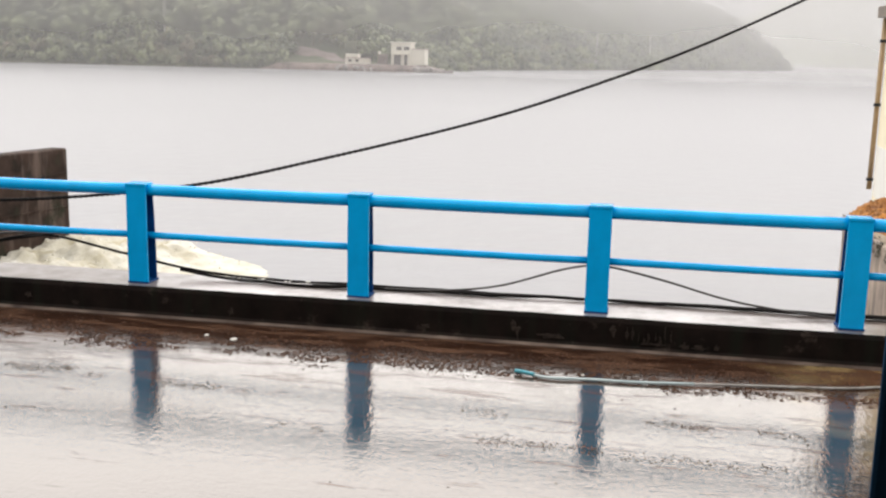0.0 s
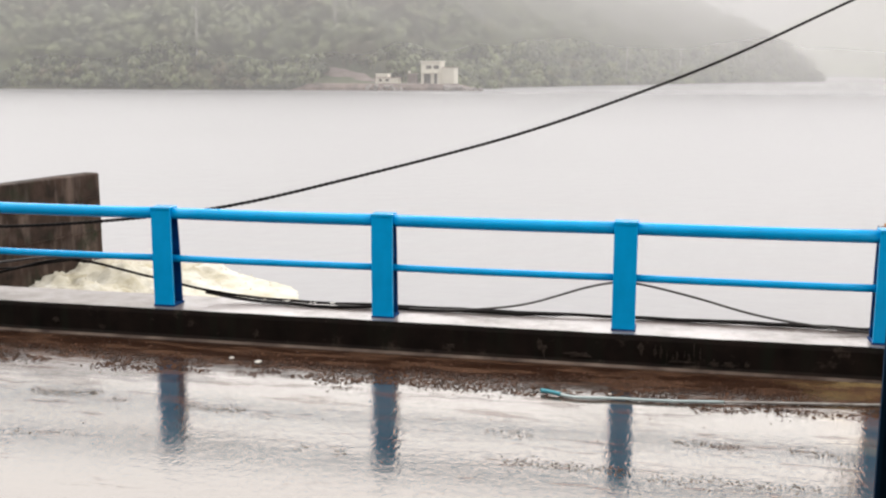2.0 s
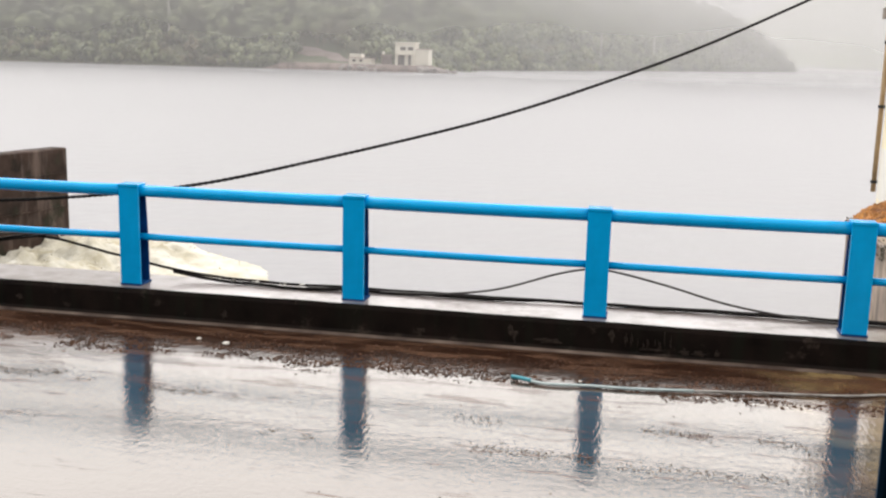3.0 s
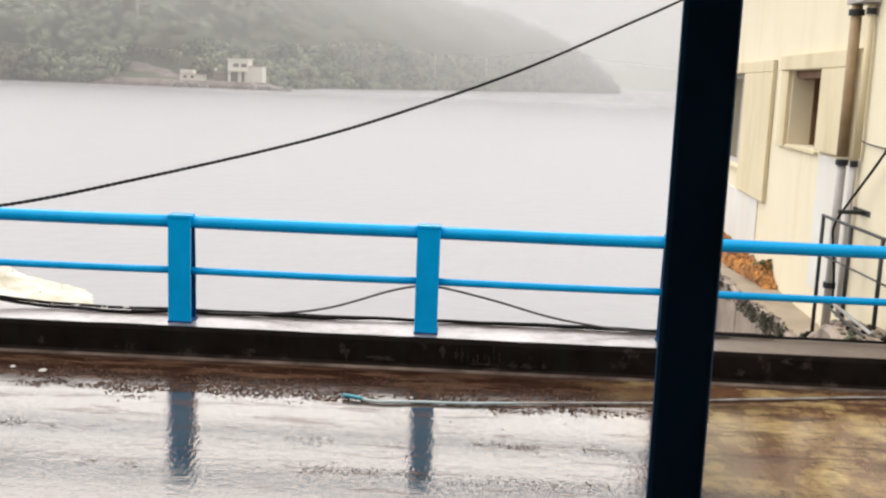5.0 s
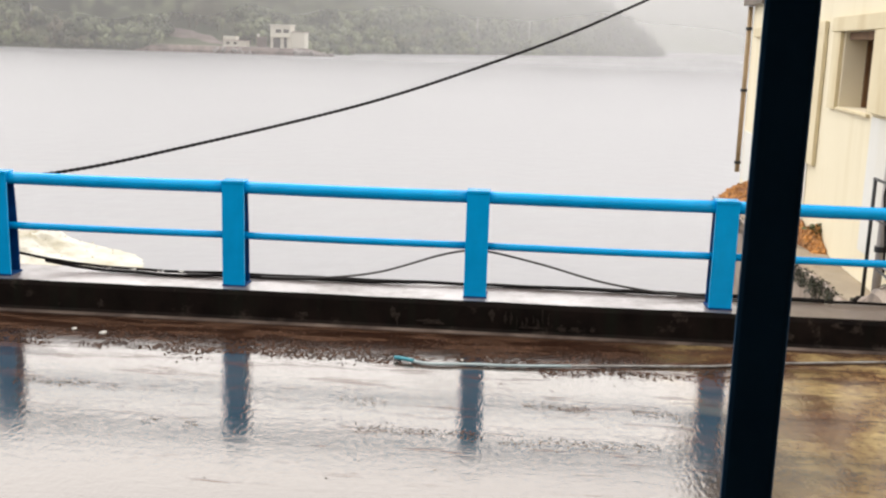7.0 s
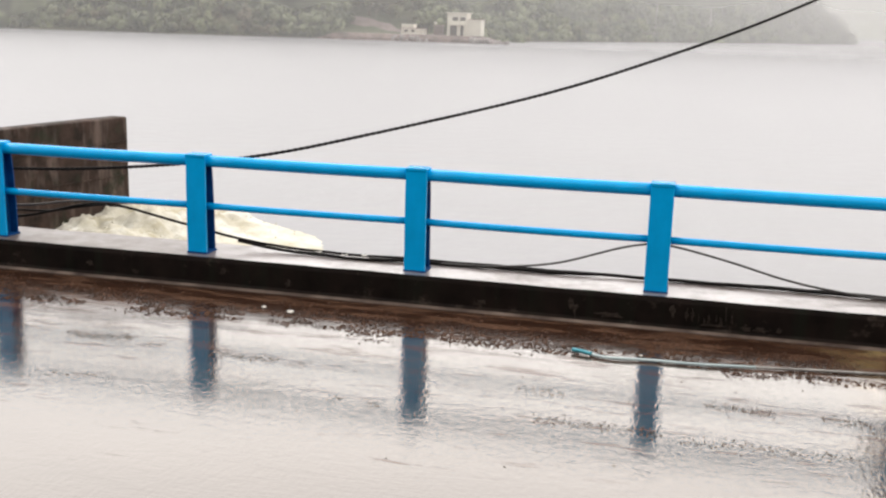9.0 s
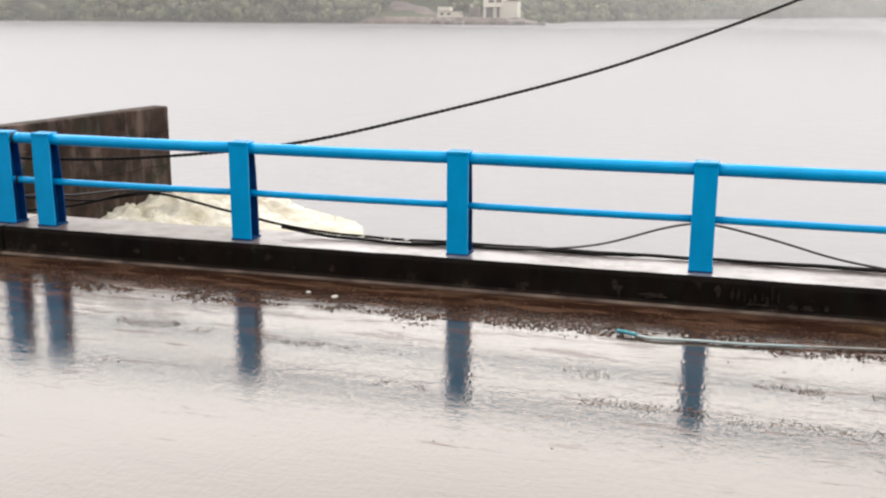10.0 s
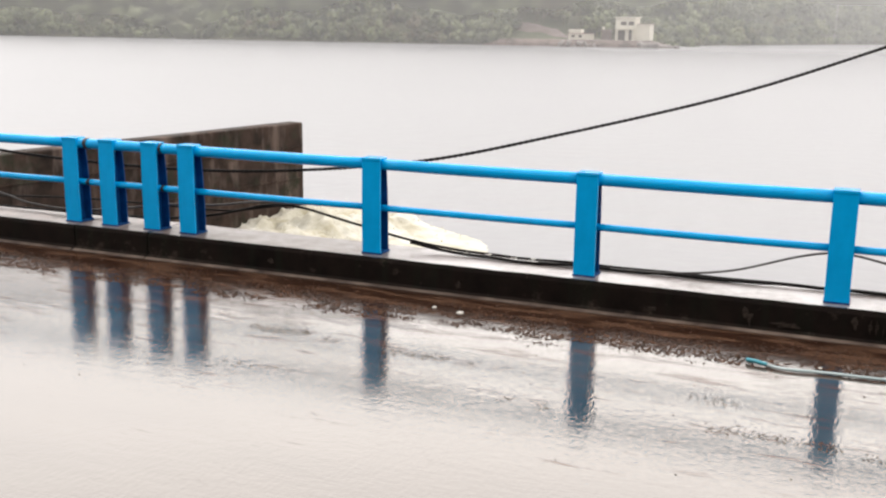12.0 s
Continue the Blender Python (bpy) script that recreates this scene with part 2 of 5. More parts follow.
def road_material():
    """Old concrete under a thin, uneven film of rain: glossy where the film lies, duller in between."""
    m = bpy.data.materials.new("rain_flooded_concrete_road")
    m.use_nodes = True
    nt = m.node_tree
    b = nt.nodes["Principled BSDF"]
    N, L = nt.nodes.new, nt.links.new
    co = N("ShaderNodeTexCoord")
    st = N("ShaderNodeMapping")
    st.inputs["Scale"].default_value = (0.55, 1.9, 1)
    L(co.outputs["Object"], st.inputs[0])
    patch = N("ShaderNodeTexNoise")
    patch.inputs["Scale"].default_value = 0.9
    patch.inputs["Detail"].default_value = 7
    patch.inputs["Roughness"].default_value = 0.6
    L(st.outputs[0], patch.inputs["Vector"])
    grain = N("ShaderNodeTexNoise")
    grain.inputs["Scale"].default_value = 26
    grain.inputs["Detail"].default_value = 5
    L(co.outputs["Object"], grain.inputs["Vector"])
    ramp = N("ShaderNodeValToRGB")
    ramp.color_ramp.elements[0].position, ramp.color_ramp.elements[1].position = 0.30, 0.70
    ramp.color_ramp.elements[0].color = (0.028, 0.020, 0.015, 1)
    ramp.color_ramp.elements[1].color = (0.056, 0.045, 0.037, 1)
    L(patch.outputs[0], ramp.inputs[0])
    # silt washed against the kerb
    sep = N("ShaderNodeSeparateXYZ")
    L(co.outputs["Object"], sep.inputs[0])
    wob = N("ShaderNodeMath")
    wob.operation = "MULTIPLY_ADD"
    wob.inputs[1].default_value = 1.5
    L(patch.outputs[0], wob.inputs[0])
    L(sep.outputs[1], wob.inputs[2])
    silt = N("ShaderNodeMapRange")
    silt.inputs["From Min"].default_value, silt.inputs["From Max"].default_value = 0.52, 0.80
    rag = N("ShaderNodeTexNoise")
    rag.inputs["Scale"].default_value = 4.5
    rag.inputs["Detail"].default_value = 8
    rag.inputs["Roughness"].default_value = 0.7
    L(st.outputs[0], rag.inputs["Vector"])
    ragged = N("ShaderNodeMath")
    ragged.operation = "MULTIPLY_ADD"
    ragged.inputs[1].default_value = 1.6
    L(rag.outputs[0], ragged.inputs[0])
    L(wob.outputs[0], ragged.inputs[2])
    # the silt tongues reach further out where the road dips
    dip = N("ShaderNodeMapRange")
    dip.inputs["From Min"].default_value, dip.inputs["From Max"].default_value = 2.2, -4.5
    dip.inputs["To Max"].default_value = 1.6
    L(sep.outputs[0], dip.inputs[0])
    reach = N("ShaderNodeMath")
    reach.operation = "ADD"
    L(ragged.outputs[0], reach.inputs[0])
    L(dip.outputs[0], reach.inputs[1])
    L(reach.outputs[0], silt.inputs[0])
    mx = N("ShaderNodeMix")
    mx.data_type = "RGBA"
    L(silt.outputs[0], mx.inputs[0])
    L(ramp.outputs[0], mx.inputs[6])
    mx.inputs[7].default_value = (0.024, 0.0105, 0.006, 1)
    # brown mud, with the cream wall's golden reflection put into its tan
    mud_reflection_x = N("ShaderNodeMath")
    mud_reflection_x.operation = "MULTIPLY_ADD"
    mud_reflection_x.inputs[1].default_value = 3.0
    L(patch.outputs[0], mud_reflection_x.inputs[0])
    L(sep.outputs[0], mud_reflection_x.inputs[2])
    mud = N("ShaderNodeMapRange")
    mud.inputs["From Min"].default_value, mud.inputs["From Max"].default_value = 7.0, 8.3
    L(mud_reflection_x.outputs[0], mud.inputs[0])
    mx3 = N("ShaderNodeMix")
    mx3.data_type = "RGBA"
    L(mud.outputs[0], mx3.inputs[0])
    L(mx.outputs[2], mx3.inputs[6])
    mud_reflection = N("ShaderNodeValToRGB")
    mud_reflection.color_ramp.elements[0].position, mud_reflection.color_ramp.elements[1].position = 0.45, 0.62
    mud_reflection.color_ramp.elements[0].color = (0.125, 0.060, 0.030, 1)
    mud_reflection.color_ramp.elements[1].color = (0.40, 0.29, 0.13, 1)
    om = N("ShaderNodeMapping")
    om.inputs["Scale"].default_value = (1.9, 1.3, 1)
    L(co.outputs["Object"], om.inputs[0])
    bed = N("ShaderNodeTexNoise")
    bed.inputs["Scale"].default_value = 1.0
    bed.inputs["Detail"].default_value = 9
    bed.inputs["Roughness"].default_value = 0.68
    L(om.outputs[0], bed.inputs["Vector"])
    L(bed.outputs[0], mud_reflection.inputs[0])
    L(mud_reflection.outputs[0], mx3.inputs[7])
    mx = mx3
    speck = N("ShaderNodeTexNoise")
    speck.inputs["Scale"].default_value = 11
    speck.inputs["Detail"].default_value = 9
    speck.inputs["Roughness"].default_value = 0.75
    L(st.outputs[0], speck.inputs["Vector"])
    spot = N("ShaderNodeMapRange")
    spot.inputs["From Min"].default_value, spot.inputs["From Max"].default_value = 0.53, 0.66
    spot.inputs["To Max"].default_value = 0.8
    L(speck.outputs[0], spot.inputs[0])
    mx2 = N("ShaderNodeMix")
    mx2.data_type = "RGBA"
    L(spot.outputs[0], mx2.inputs[0])
    L(mx.outputs[2], mx2.inputs[6])
    mx2.inputs[7].default_value = (0.030, 0.018, 0.013, 1)
    # streaks of brown grit that stand out of the film, thinning away from the kerb
    gm = N("ShaderNodeMapping")
    gm.inputs["Scale"].default_value = (1.3, 7.0, 1)
    L(co.outputs["Object"], gm.inputs[0])
    gn = N("ShaderNodeTexNoise")
    gn.inputs["Scale"].default_value = 1.0
    gn.inputs["Detail"].default_value = 10
    gn.inputs["Roughness"].default_value = 0.72
    L(gm.outputs[0], gn.inputs["Vector"])
    thin = N("ShaderNodeMath")
    thin.operation = "MULTIPLY_ADD"
    thin.inputs[1].default_value = 0.035
    L(sep.outputs[1], thin.inputs[0])
    L(gn.outputs[0], thin.inputs[2])
    streaks = N("ShaderNodeMapRange")
    streaks.inputs["From Min"].default_value, streaks.inputs["From Max"].default_value = 0.475, 0.545
    L(thin.outputs[0], streaks.inputs[0])
    mx4 = N("ShaderNodeMix")
    mx4.data_type = "RGBA"
    L(streaks.outputs[0], mx4.inputs[0])
    L(mx2.outputs[2], mx4.inputs[6])
    mx4.inputs[7].default_value = (0.075, 0.040, 0.025, 1)
    L(mx4.outputs[2], b.inputs["Base Color"])
    wet = N("ShaderNodeMapRange")
    wet.inputs["To Min"].default_value, wet.inputs["To Max"].default_value = 0.55, 0.12
    L(streaks.outputs[0], wet.inputs[0])
    soak = N("ShaderNodeMapRange")
    soak.inputs["To Min"].default_value, soak.inputs["To Max"].default_value = 1.0, 0.35
    L(silt.outputs[0], soak.inputs[0])
    gloss = N("ShaderNodeMath")
    gloss.operation = "MULTIPLY"
    L(wet.outputs[0], gloss.inputs[0])
    L(soak.outputs[0], gloss.inputs[1])
    L(gloss.outputs[0], b.inputs["Specular IOR Level"])
    # the film: a mirror where it lies deep, broken by grit and drops elsewhere
    b.inputs["IOR"].default_value = 1.85
    b.inputs["Specular Tint"].default_value = (1.0, 0.92, 0.85, 1)
    film = N("ShaderNodeMapRange")
    film.inputs["From Min"].default_value, film.inputs["From Max"].default_value = 0.42, 0.64
    film.inputs["To Min"].default_value, film.inputs["To Max"].default_value = 0.03, 0.075
    L(patch.outputs[0], film.inputs[0])
    dull = N("ShaderNodeMath")
    dull.operation = "MULTIPLY_ADD"
    dull.inputs[1].default_value = 0.10
    L(silt.outputs[0], dull.inputs[0])
    L(film.outputs[0], dull.inputs[2])
    L(dull.outputs[0], b.inputs["Roughness"])
    # wind-drawn wrinkles across the road, with finer drop rings and grain
    wr = N("ShaderNodeMapping")
    wr.inputs["Scale"].default_value = (9, 62, 1)
    L(co.outputs["Object"], wr.inputs[0])
    wrinkle = N("ShaderNodeTexNoise")
    wrinkle.inputs["Scale"].default_value = 1.0
    wrinkle.inputs["Detail"].default_value = 3
    L(wr.outputs[0], wrinkle.inputs["Vector"])
    add = N("ShaderNodeMath")
    add.operation = "MULTIPLY_ADD"
    add.inputs[1].default_value = 0.6
    calm = N("ShaderNodeMath")
    calm.operation = "MULTIPLY"
    calm.inputs[1].default_value = 0.8
    L(wrinkle.outputs[0], calm.inputs[0])
    L(grain.outputs[0], add.inputs[0])
    L(calm.outputs[0], add.inputs[2])
    wr2 = N("ShaderNodeMapping")
    wr2.inputs["Scale"].default_value = (2.2, 11, 1)
    L(co.outputs["Object"], wr2.inputs[0])
    swell = N("ShaderNodeTexNoise")
    swell.inputs["Scale"].default_value = 1.0
    swell.inputs["Detail"].default_value = 2
    L(wr2.outputs[0], swell.inputs["Vector"])
    add2 = N("ShaderNodeMath")
    add2.operation = "MULTIPLY_ADD"
    add2.inputs[1].default_value = 0.9
    L(swell.outputs[0], add2.inputs[0])
    L(add.outputs[0], add2.inputs[2])
    # rain drops dimple the film from side to side
    dm = N("ShaderNodeMapping")
    dm.inputs["Scale"].default_value = (34, 11, 1)
    L(co.outputs["Object"], dm.inputs[0])
    dimple = N("ShaderNodeTexNoise")
    dimple.inputs["Scale"].default_value = 1.0
    dimple.inputs["Detail"].default_value = 4
    L(dm.outputs[0], dimple.inputs["Vector"])
    add3 = N("ShaderNodeMath")
    add3.operation = "MULTIPLY_ADD"
    add3.inputs[1].default_value = 1.2
    L(dimple.outputs[0], add3.inputs[0])
    L(add2.outputs[0], add3.inputs[2])
    bn = N("ShaderNodeBump")
    bn.inputs["Strength"].default_value = 1.0
    bn.inputs["Distance"].default_value = 0.0009
    L(add3.outputs[0], bn.inputs["Height"])
    L(bn.outputs[0], b.inputs["Normal"])
    return m


def water_material():
    """Silty lake under steady rain: a rough, pale surface."""
    m = bpy.data.materials.new("silty_rainy_lake")
    m.use_nodes = True
    nt = m.node_tree
    b = nt.nodes["Principled BSDF"]
    N, L = nt.nodes.new, nt.links.new
    co = N("ShaderNodeTexCoord")
    big = N("ShaderNodeTexNoise")
    big.inputs["Scale"].default_value = 0.02
    big.inputs["Detail"].default_value = 5
    L(co.outputs["Object"], big.inputs["Vector"])
    ramp = N("ShaderNodeValToRGB")
    ramp.color_ramp.elements[0].color = (0.19, 0.186, 0.193, 1)
    ramp.color_ramp.elements[1].color = (0.225, 0.221, 0.228, 1)
    L(big.outputs[0], ramp.inputs[0])
    L(ramp.outputs[0], b.inputs["Base Color"])
    b.inputs["Roughness"].default_value = 0.38
    b.inputs["IOR"].default_value = 1.33
    w1 = N("ShaderNodeTexNoise")
    w1.inputs["Scale"].default_value = 1.1
    w1.inputs["Detail"].default_value = 5
    L(co.outputs["Object"], w1.inputs["Vector"])
    bn = N("ShaderNodeBump")
    bn.inputs["Strength"].default_value = 0.25
    bn.inputs["Distance"].default_value = 0.12
    L(w1.outputs[0], bn.inputs["Height"])
    L(bn.outputs[0], b.inputs["Normal"])
    return m


def glass_material():
    m = bpy.data.materials.new("window_glass")
    m.use_nodes = True
    b = m.node_tree.nodes["Principled BSDF"]
    b.inputs["Base Color"].default_value = (0.50, 0.47, 0.42, 1)
    b.inputs["Roughness"].default_value = 0.06
    b.inputs["Transmission Weight"].default_value = 0.85
    b.inputs["IOR"].default_value = 1.5
    return m


def mist_material(name, thick, height):
    """Thin mist: mostly clear, the rest scattering skylight; it thins out with height."""
    m = bpy.data.materials.new(name)
    m.use_nodes = True
    nt = m.node_tree
    nt.nodes.clear()
    N, L = nt.nodes.new, nt.links.new
    out = N("ShaderNodeOutputMaterial")
    clear = N("ShaderNodeBsdfTransparent")
    front = N("ShaderNodeBsdfDiffuse")
    front.inputs[0].default_value = (0.715, 0.705, 0.70, 1)
    back = N("ShaderNodeBsdfTranslucent")
    back.inputs[0].default_value = (0.715, 0.705, 0.70, 1)
    half = N("ShaderNodeMixShader")
    half.inputs[0].default_value = 0.5
    L(front.outputs[0], half.inputs[1])
    L(back.outputs[0], half.inputs[2])
    co = N("ShaderNodeTexCoord")
    no = N("ShaderNodeTexNoise")
    no.inputs["Scale"].default_value = 0.012
    no.inputs["Detail"].default_value = 3
    L(co.outputs["Object"], no.inputs["Vector"])
    sep = N("ShaderNodeSeparateXYZ")
    L(co.outputs["Object"], sep.inputs[0])
    fall = N("ShaderNodeMapRange")
    fall.inputs["From Min"].default_value, fall.inputs["From Max"].default_value = height * 0.35, height
    fall.inputs["To Min"].default_value, fall.inputs["To Max"].default_value = thick, 0.0
    L(sep.outputs[2], fall.inputs[0])
    var = N("ShaderNodeMapRange")
    var.inputs["From Min"].default_value, var.inputs["From Max"].default_value = 0.3, 0.7
    var.inputs["To Min"].default_value, var.inputs["To Max"].default_value = 0.85, 1.1
    L(no.outputs[0], var.inputs[0])
    mul = N("ShaderNodeMath")
    mul.operation = "MULTIPLY"
    L(fall.outputs[0], mul.inputs[0])
    L(var.outputs[0], mul.inputs[1])
    cloud = N("ShaderNodeMapRange")
    cloud.inputs["From Min"].default_value, cloud.inputs["From Max"].default_value = 4.0, 42.0
    cloud.inputs["To Min"].default_value, cloud.inputs["To Max"].default_value = 0.85, 1.45
    L(sep.outputs[2], cloud.inputs[0])
    lift = N("ShaderNodeMath")
    lift.operation = "MULTIPLY"
    L(mul.outputs[0], lift.inputs[0])
    L(cloud.outputs[0], lift.inputs[1])
    mix = N("ShaderNodeMixShader")
    L(lift.outputs[0], mix.inputs[0])
    L(clear.outputs[0], mix.inputs[1])
    L(half.outputs[0], mix.inputs[2])
    L(mix.outputs[0], out.inputs[0])
    return m


ROAD = road_material()
WATER = water_material()
GLASS = glass_material()


# ---- building helpers ----
def link_mesh(name, bm, mat, smooth=False):
    me = bpy.data.meshes.new(name)
    bmesh.ops.recalc_face_normals(bm, faces=bm.faces[:])
    bm.to_mesh(me)
    bm.free()
    for p in me.polygons:
        p.use_smooth = smooth
    me.materials.append(mat)
    return new(name, me)


def part(name, bm, mat, parent, label="", at=(0, 0, 0), smooth=False):
    """One mesh object under a thing or under a part; at: its place in the parent's space."""
    ob = link_mesh(name, bm, mat, smooth)
    ob.parent = parent
    ob.location = at
    return tagged(ob, label)


def twin(ob, at):
    """The same part once more, on the same mesh."""
    o = new(ob.name.split(".")[0], ob.data)
    o.parent, o.location = ob.parent, at
    return o


def thing(name, at, label, category, group="", kind=""):
    ob = new(name)
    ob.location = at
    return tagged(ob, label, category, group, kind)


def box(x0, y0, z0, x1, y1, z1, bevel=0.0, bm=None):
    own = bm or bmesh.new()
    made = bmesh.ops.create_cube(own, size=1.0)["verts"]
    for v in made:
        v.co = Vector(((x0 + x1) / 2 + v.co.x * (x1 - x0), (y0 + y1) / 2 + v.co.y * (y1 - y0), (z0 + z1) / 2 + v.co.z * (z1 - z0)))
    if bevel:
        edges = list({e for v in made for e in v.link_edges})
        bmesh.ops.bevel(own, geom=edges, offset=bevel, segments=2, affect="EDGES", profile=0.6)
    return own


def smooth_line(points, steps=8):
    """A Catmull-Rom line through points."""
    p = [Vector(q) for q in points]
    p = [2 * p[0] - p[1]] + p + [2 * p[-1] - p[-2]]
    out = []
    for i in range(1, len(p) - 2):
        for s in range(steps):
            t = s / steps
            a, b, c, d = p[i - 1:i + 3]
            out.append(0.5 * (2 * b + (c - a) * t + (2 * a - 5 * b + 4 * c - d) * t * t + (3 * b - a - 3 * c + d) * t ** 3))
    out.append(p[-2])
    return out


def tube(points, radius, seg=10, bm=None, caps=True):
    """A round bar along points."""
    own = bm or bmesh.new()
    pts = [Vector(p) for p in points]
    rings = []
    for i, p in enumerate(pts):
        d = (pts[min(i + 1, len(pts) - 1)] - pts[max(i - 1, 0)]).normalized()
        up = Vector((0, 0, 1)) if abs(d.z) < 0.9 else Vector((0, 1, 0))
        u = d.cross(up).normalized()
        w = u.cross(d)
        rings.append([own.verts.new(p + radius * (math.cos(a) * u + math.sin(a) * w))
                      for a in (2 * math.pi * k / seg for k in range(seg))])
    for a, b in zip(rings, rings[1:]):
        for k in range(seg):
            own.faces.new((a[k], a[(k + 1) % seg], b[(k + 1) % seg], b[k]))
    if caps:
        own.faces.new(rings[0])
        own.faces.new(rings[-1][::-1])
    return own


def fbm(x, y, z=0.0, octaves=4):
    return noise.fractal(Vector((x, y, z)), 1.0, 2.0, octaves)


def raw_mesh(name, verts, faces, mat, smooth=False):
    me = bpy.data.meshes.new(name)
    me.from_pydata(verts, [], faces)
    me.update()
    for p in me.polygons:
        p.use_smooth = smooth
    me.materials.append(mat)
    return new(name, me)


WATER_Z = -3.0

# ---- road, kerb and lake ----
def build_road():
    bm = bmesh.new()
    nx, ny = 60, 28
    grid = [[bm.verts.new((-24 + 48 * i / nx, -22 + 21.9 * j / ny, 0.004 * fbm(i * 0.4, j * 0.5))) for j in range(ny + 1)] for i in range(nx + 1)]
    for i in range(nx):
        for j in range(ny):
            bm.faces.new((grid[i][j], grid[i + 1][j], grid[i + 1][j + 1], grid[i][j + 1]))
    ob = link_mesh("road", bm, ROAD, True)
    tagged(ob, "rain-flooded grey concrete road along the kerb", "road", kind="structure")
    base = link_mesh("road_base", box(-24, -22, -4.5, 24, -0.1, -0.06), CEMENT)
    tagged(base, "concrete dam body under the wet road", "dam", kind="structure")


def kerb_section(x0, x1, top_material):
    top = 0.25
    k = thing("kerb", (x0, 0, 0), "moss-stained wet concrete kerb, front shade painted near-black, under the blue railing", "kerb", "kerb sections", "structure")
    bm = bmesh.new()
    n = max(2, int((x1 - x0) / 0.12))
    front, back = -0.12, 0.46
    rows = []
    for i in range(n + 1):
        x = (x1 - x0) * i / n
        w = 0.010 * fbm((x + x0) * 2.1, 3.0)
        prof = [(front - 0.035, -0.05), (front - 0.030 + w, 0.012), (front + w * 0.6, 0.035), (front + w * 0.4, top - 0.035),
                (front + 0.012 + w, top - 0.008), (front + 0.03, top - 0.004), (back, top - 0.004), (back + 0.01, -4.5), (front, -4.5)]
        rows.append([bm.verts.new((x, y, z + (0.004 * fbm((x + x0) * 3, y * 4, 7) if 0 < z else 0))) for y, z in prof])
    for a, b in zip(rows, rows[1:]):
        for q in range(len(a)):
            bm.faces.new((a[q], b[q], b[(q + 1) % len(a)], a[(q + 1) % len(a)]))
    bm.faces.new(rows[0])
    bm.faces.new(rows[-1][::-1])
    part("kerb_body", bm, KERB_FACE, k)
    toe = bmesh.new()
    line = []
    for i in range(n + 1):
        x = (x1 - x0) * i / n
        w = 0.012 * fbm((x + x0) * 3.1, 5.0)
        line.append([toe.verts.new(p) for p in ((x, front - 0.075 + w, 0.002), (x, front - 0.055 + w, 0.011 + 0.3 * w), (x, front - 0.033, 0.016))])
    for a, b in zip(line, line[1:]):
        for q in range(2):
            toe.faces.new((a[q], b[q], b[q + 1], a[q + 1]))
    part("mortar_toe", toe, TOE, k, "thin pale mortar line at the kerb foot")
    cap = bmesh.new()
    nj = 6
    g = [[cap.verts.new(((x1 - x0) * i / n, front + 0.022 + (back - front - 0.022) * j / nj,
                         top + 0.003 + 0.004 * fbm(((x1 - x0) * i / n + x0) * 2, j * 0.8, 2))) for j in range(nj + 1)] for i in range(n + 1)]
    for i in range(n):
        for j in range(nj):
            cap.faces.new((g[i][j], g[i + 1][j], g[i + 1][j + 1], g[i][j + 1]))
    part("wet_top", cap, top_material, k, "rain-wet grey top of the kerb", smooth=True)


def build_lake():
    bm = bmesh.new()
    xs = [-2500, -600, -200, -60, -25, 0, 25, 60, 200, 600, 2500]
    ys = [0.4, 10, 30, 80, 200, 500, 1200, 4500]
    g = [[bm.verts.new((x, y, WATER_Z)) for y in ys] for x in xs]
    for i in range(len(xs) - 1):
        for j in range(len(ys) - 1):
            bm.faces.new((g[i][j], g[i + 1][j], g[i + 1][j + 1], g[i][j + 1]))
    tagged(link_mesh("water", bm, WATER), "pale grey rain-speckled lake reaching to the hills", "lake", kind="structure")


build_road()
KJ = (-3.26, -2.34)
kerb_section(-14.0, KJ[0] - 0.008, KERB_MUDDY)
kerb_section(KJ[0] + 0.008, KJ[1] - 0.008, KERB_MUDDY)
kerb_section(KJ[1] + 0.008, 20.0, KERB_TOP)
build_lake()


def build_scuffs():
    """Pale worn patches and scratches on the kerb's dark face: place, height, width and rise of each."""
    rng = random.Random(21)
    marks = [(3.46, 0.05, 0.085, 0.12), (3.74, 0.045, 0.20, 0.05), (2.7, 0.06, 0.06, 0.04), (1.0, 0.05, 0.05, 0.07), (4.24, 0.10, 0.045, 0.09)]
    marks += [(4.36 + 0.042 * k + rng.uniform(-0.01, 0.01), rng.uniform(0.05, 0.10), rng.uniform(0.010, 0.026), rng.uniform(0.05, 0.13)) for k in range(9)]
    marks += [(4.55, 0.05, 0.20, 0.022), (4.80, 0.035, 0.07, 0.05), (4.92, 0.035, 0.09, 0.045), (5.05, 0.04, 0.05, 0.05), (6.6, 0.06, 0.12, 0.05), (-0.9, 0.08, 0.05, 0.06)]
    for x, z, w, h in marks:
        bm = bmesh.new()
        n = 15
        ring = []
        for k in range(n):
            a = 2 * math.pi * k / n
            rr = max(0.12, 0.42 + 0.6 * fbm(math.cos(a) * 2.1 + x * 7, math.sin(a) * 2.1, x))
            ring.append(bm.verts.new((w * rr * math.cos(a), 0, h / 2 + h * rr * math.sin(a))))
        bm.faces.new(ring)
        ext = bmesh.ops.extrude_face_region(bm, geom=bm.faces[:])
        for v in ext["geom"]:
            if isinstance(v, bmesh.types.BMVert):
                v.co.y += 0.02
        o = link_mesh("scuff", bm, SCUFF)
        o.location = (x, -0.131, z)
        tagged(o, "pale worn scuff on the dark kerb face", "scuff", "kerb scuffs", "structure")


build_scuffs()

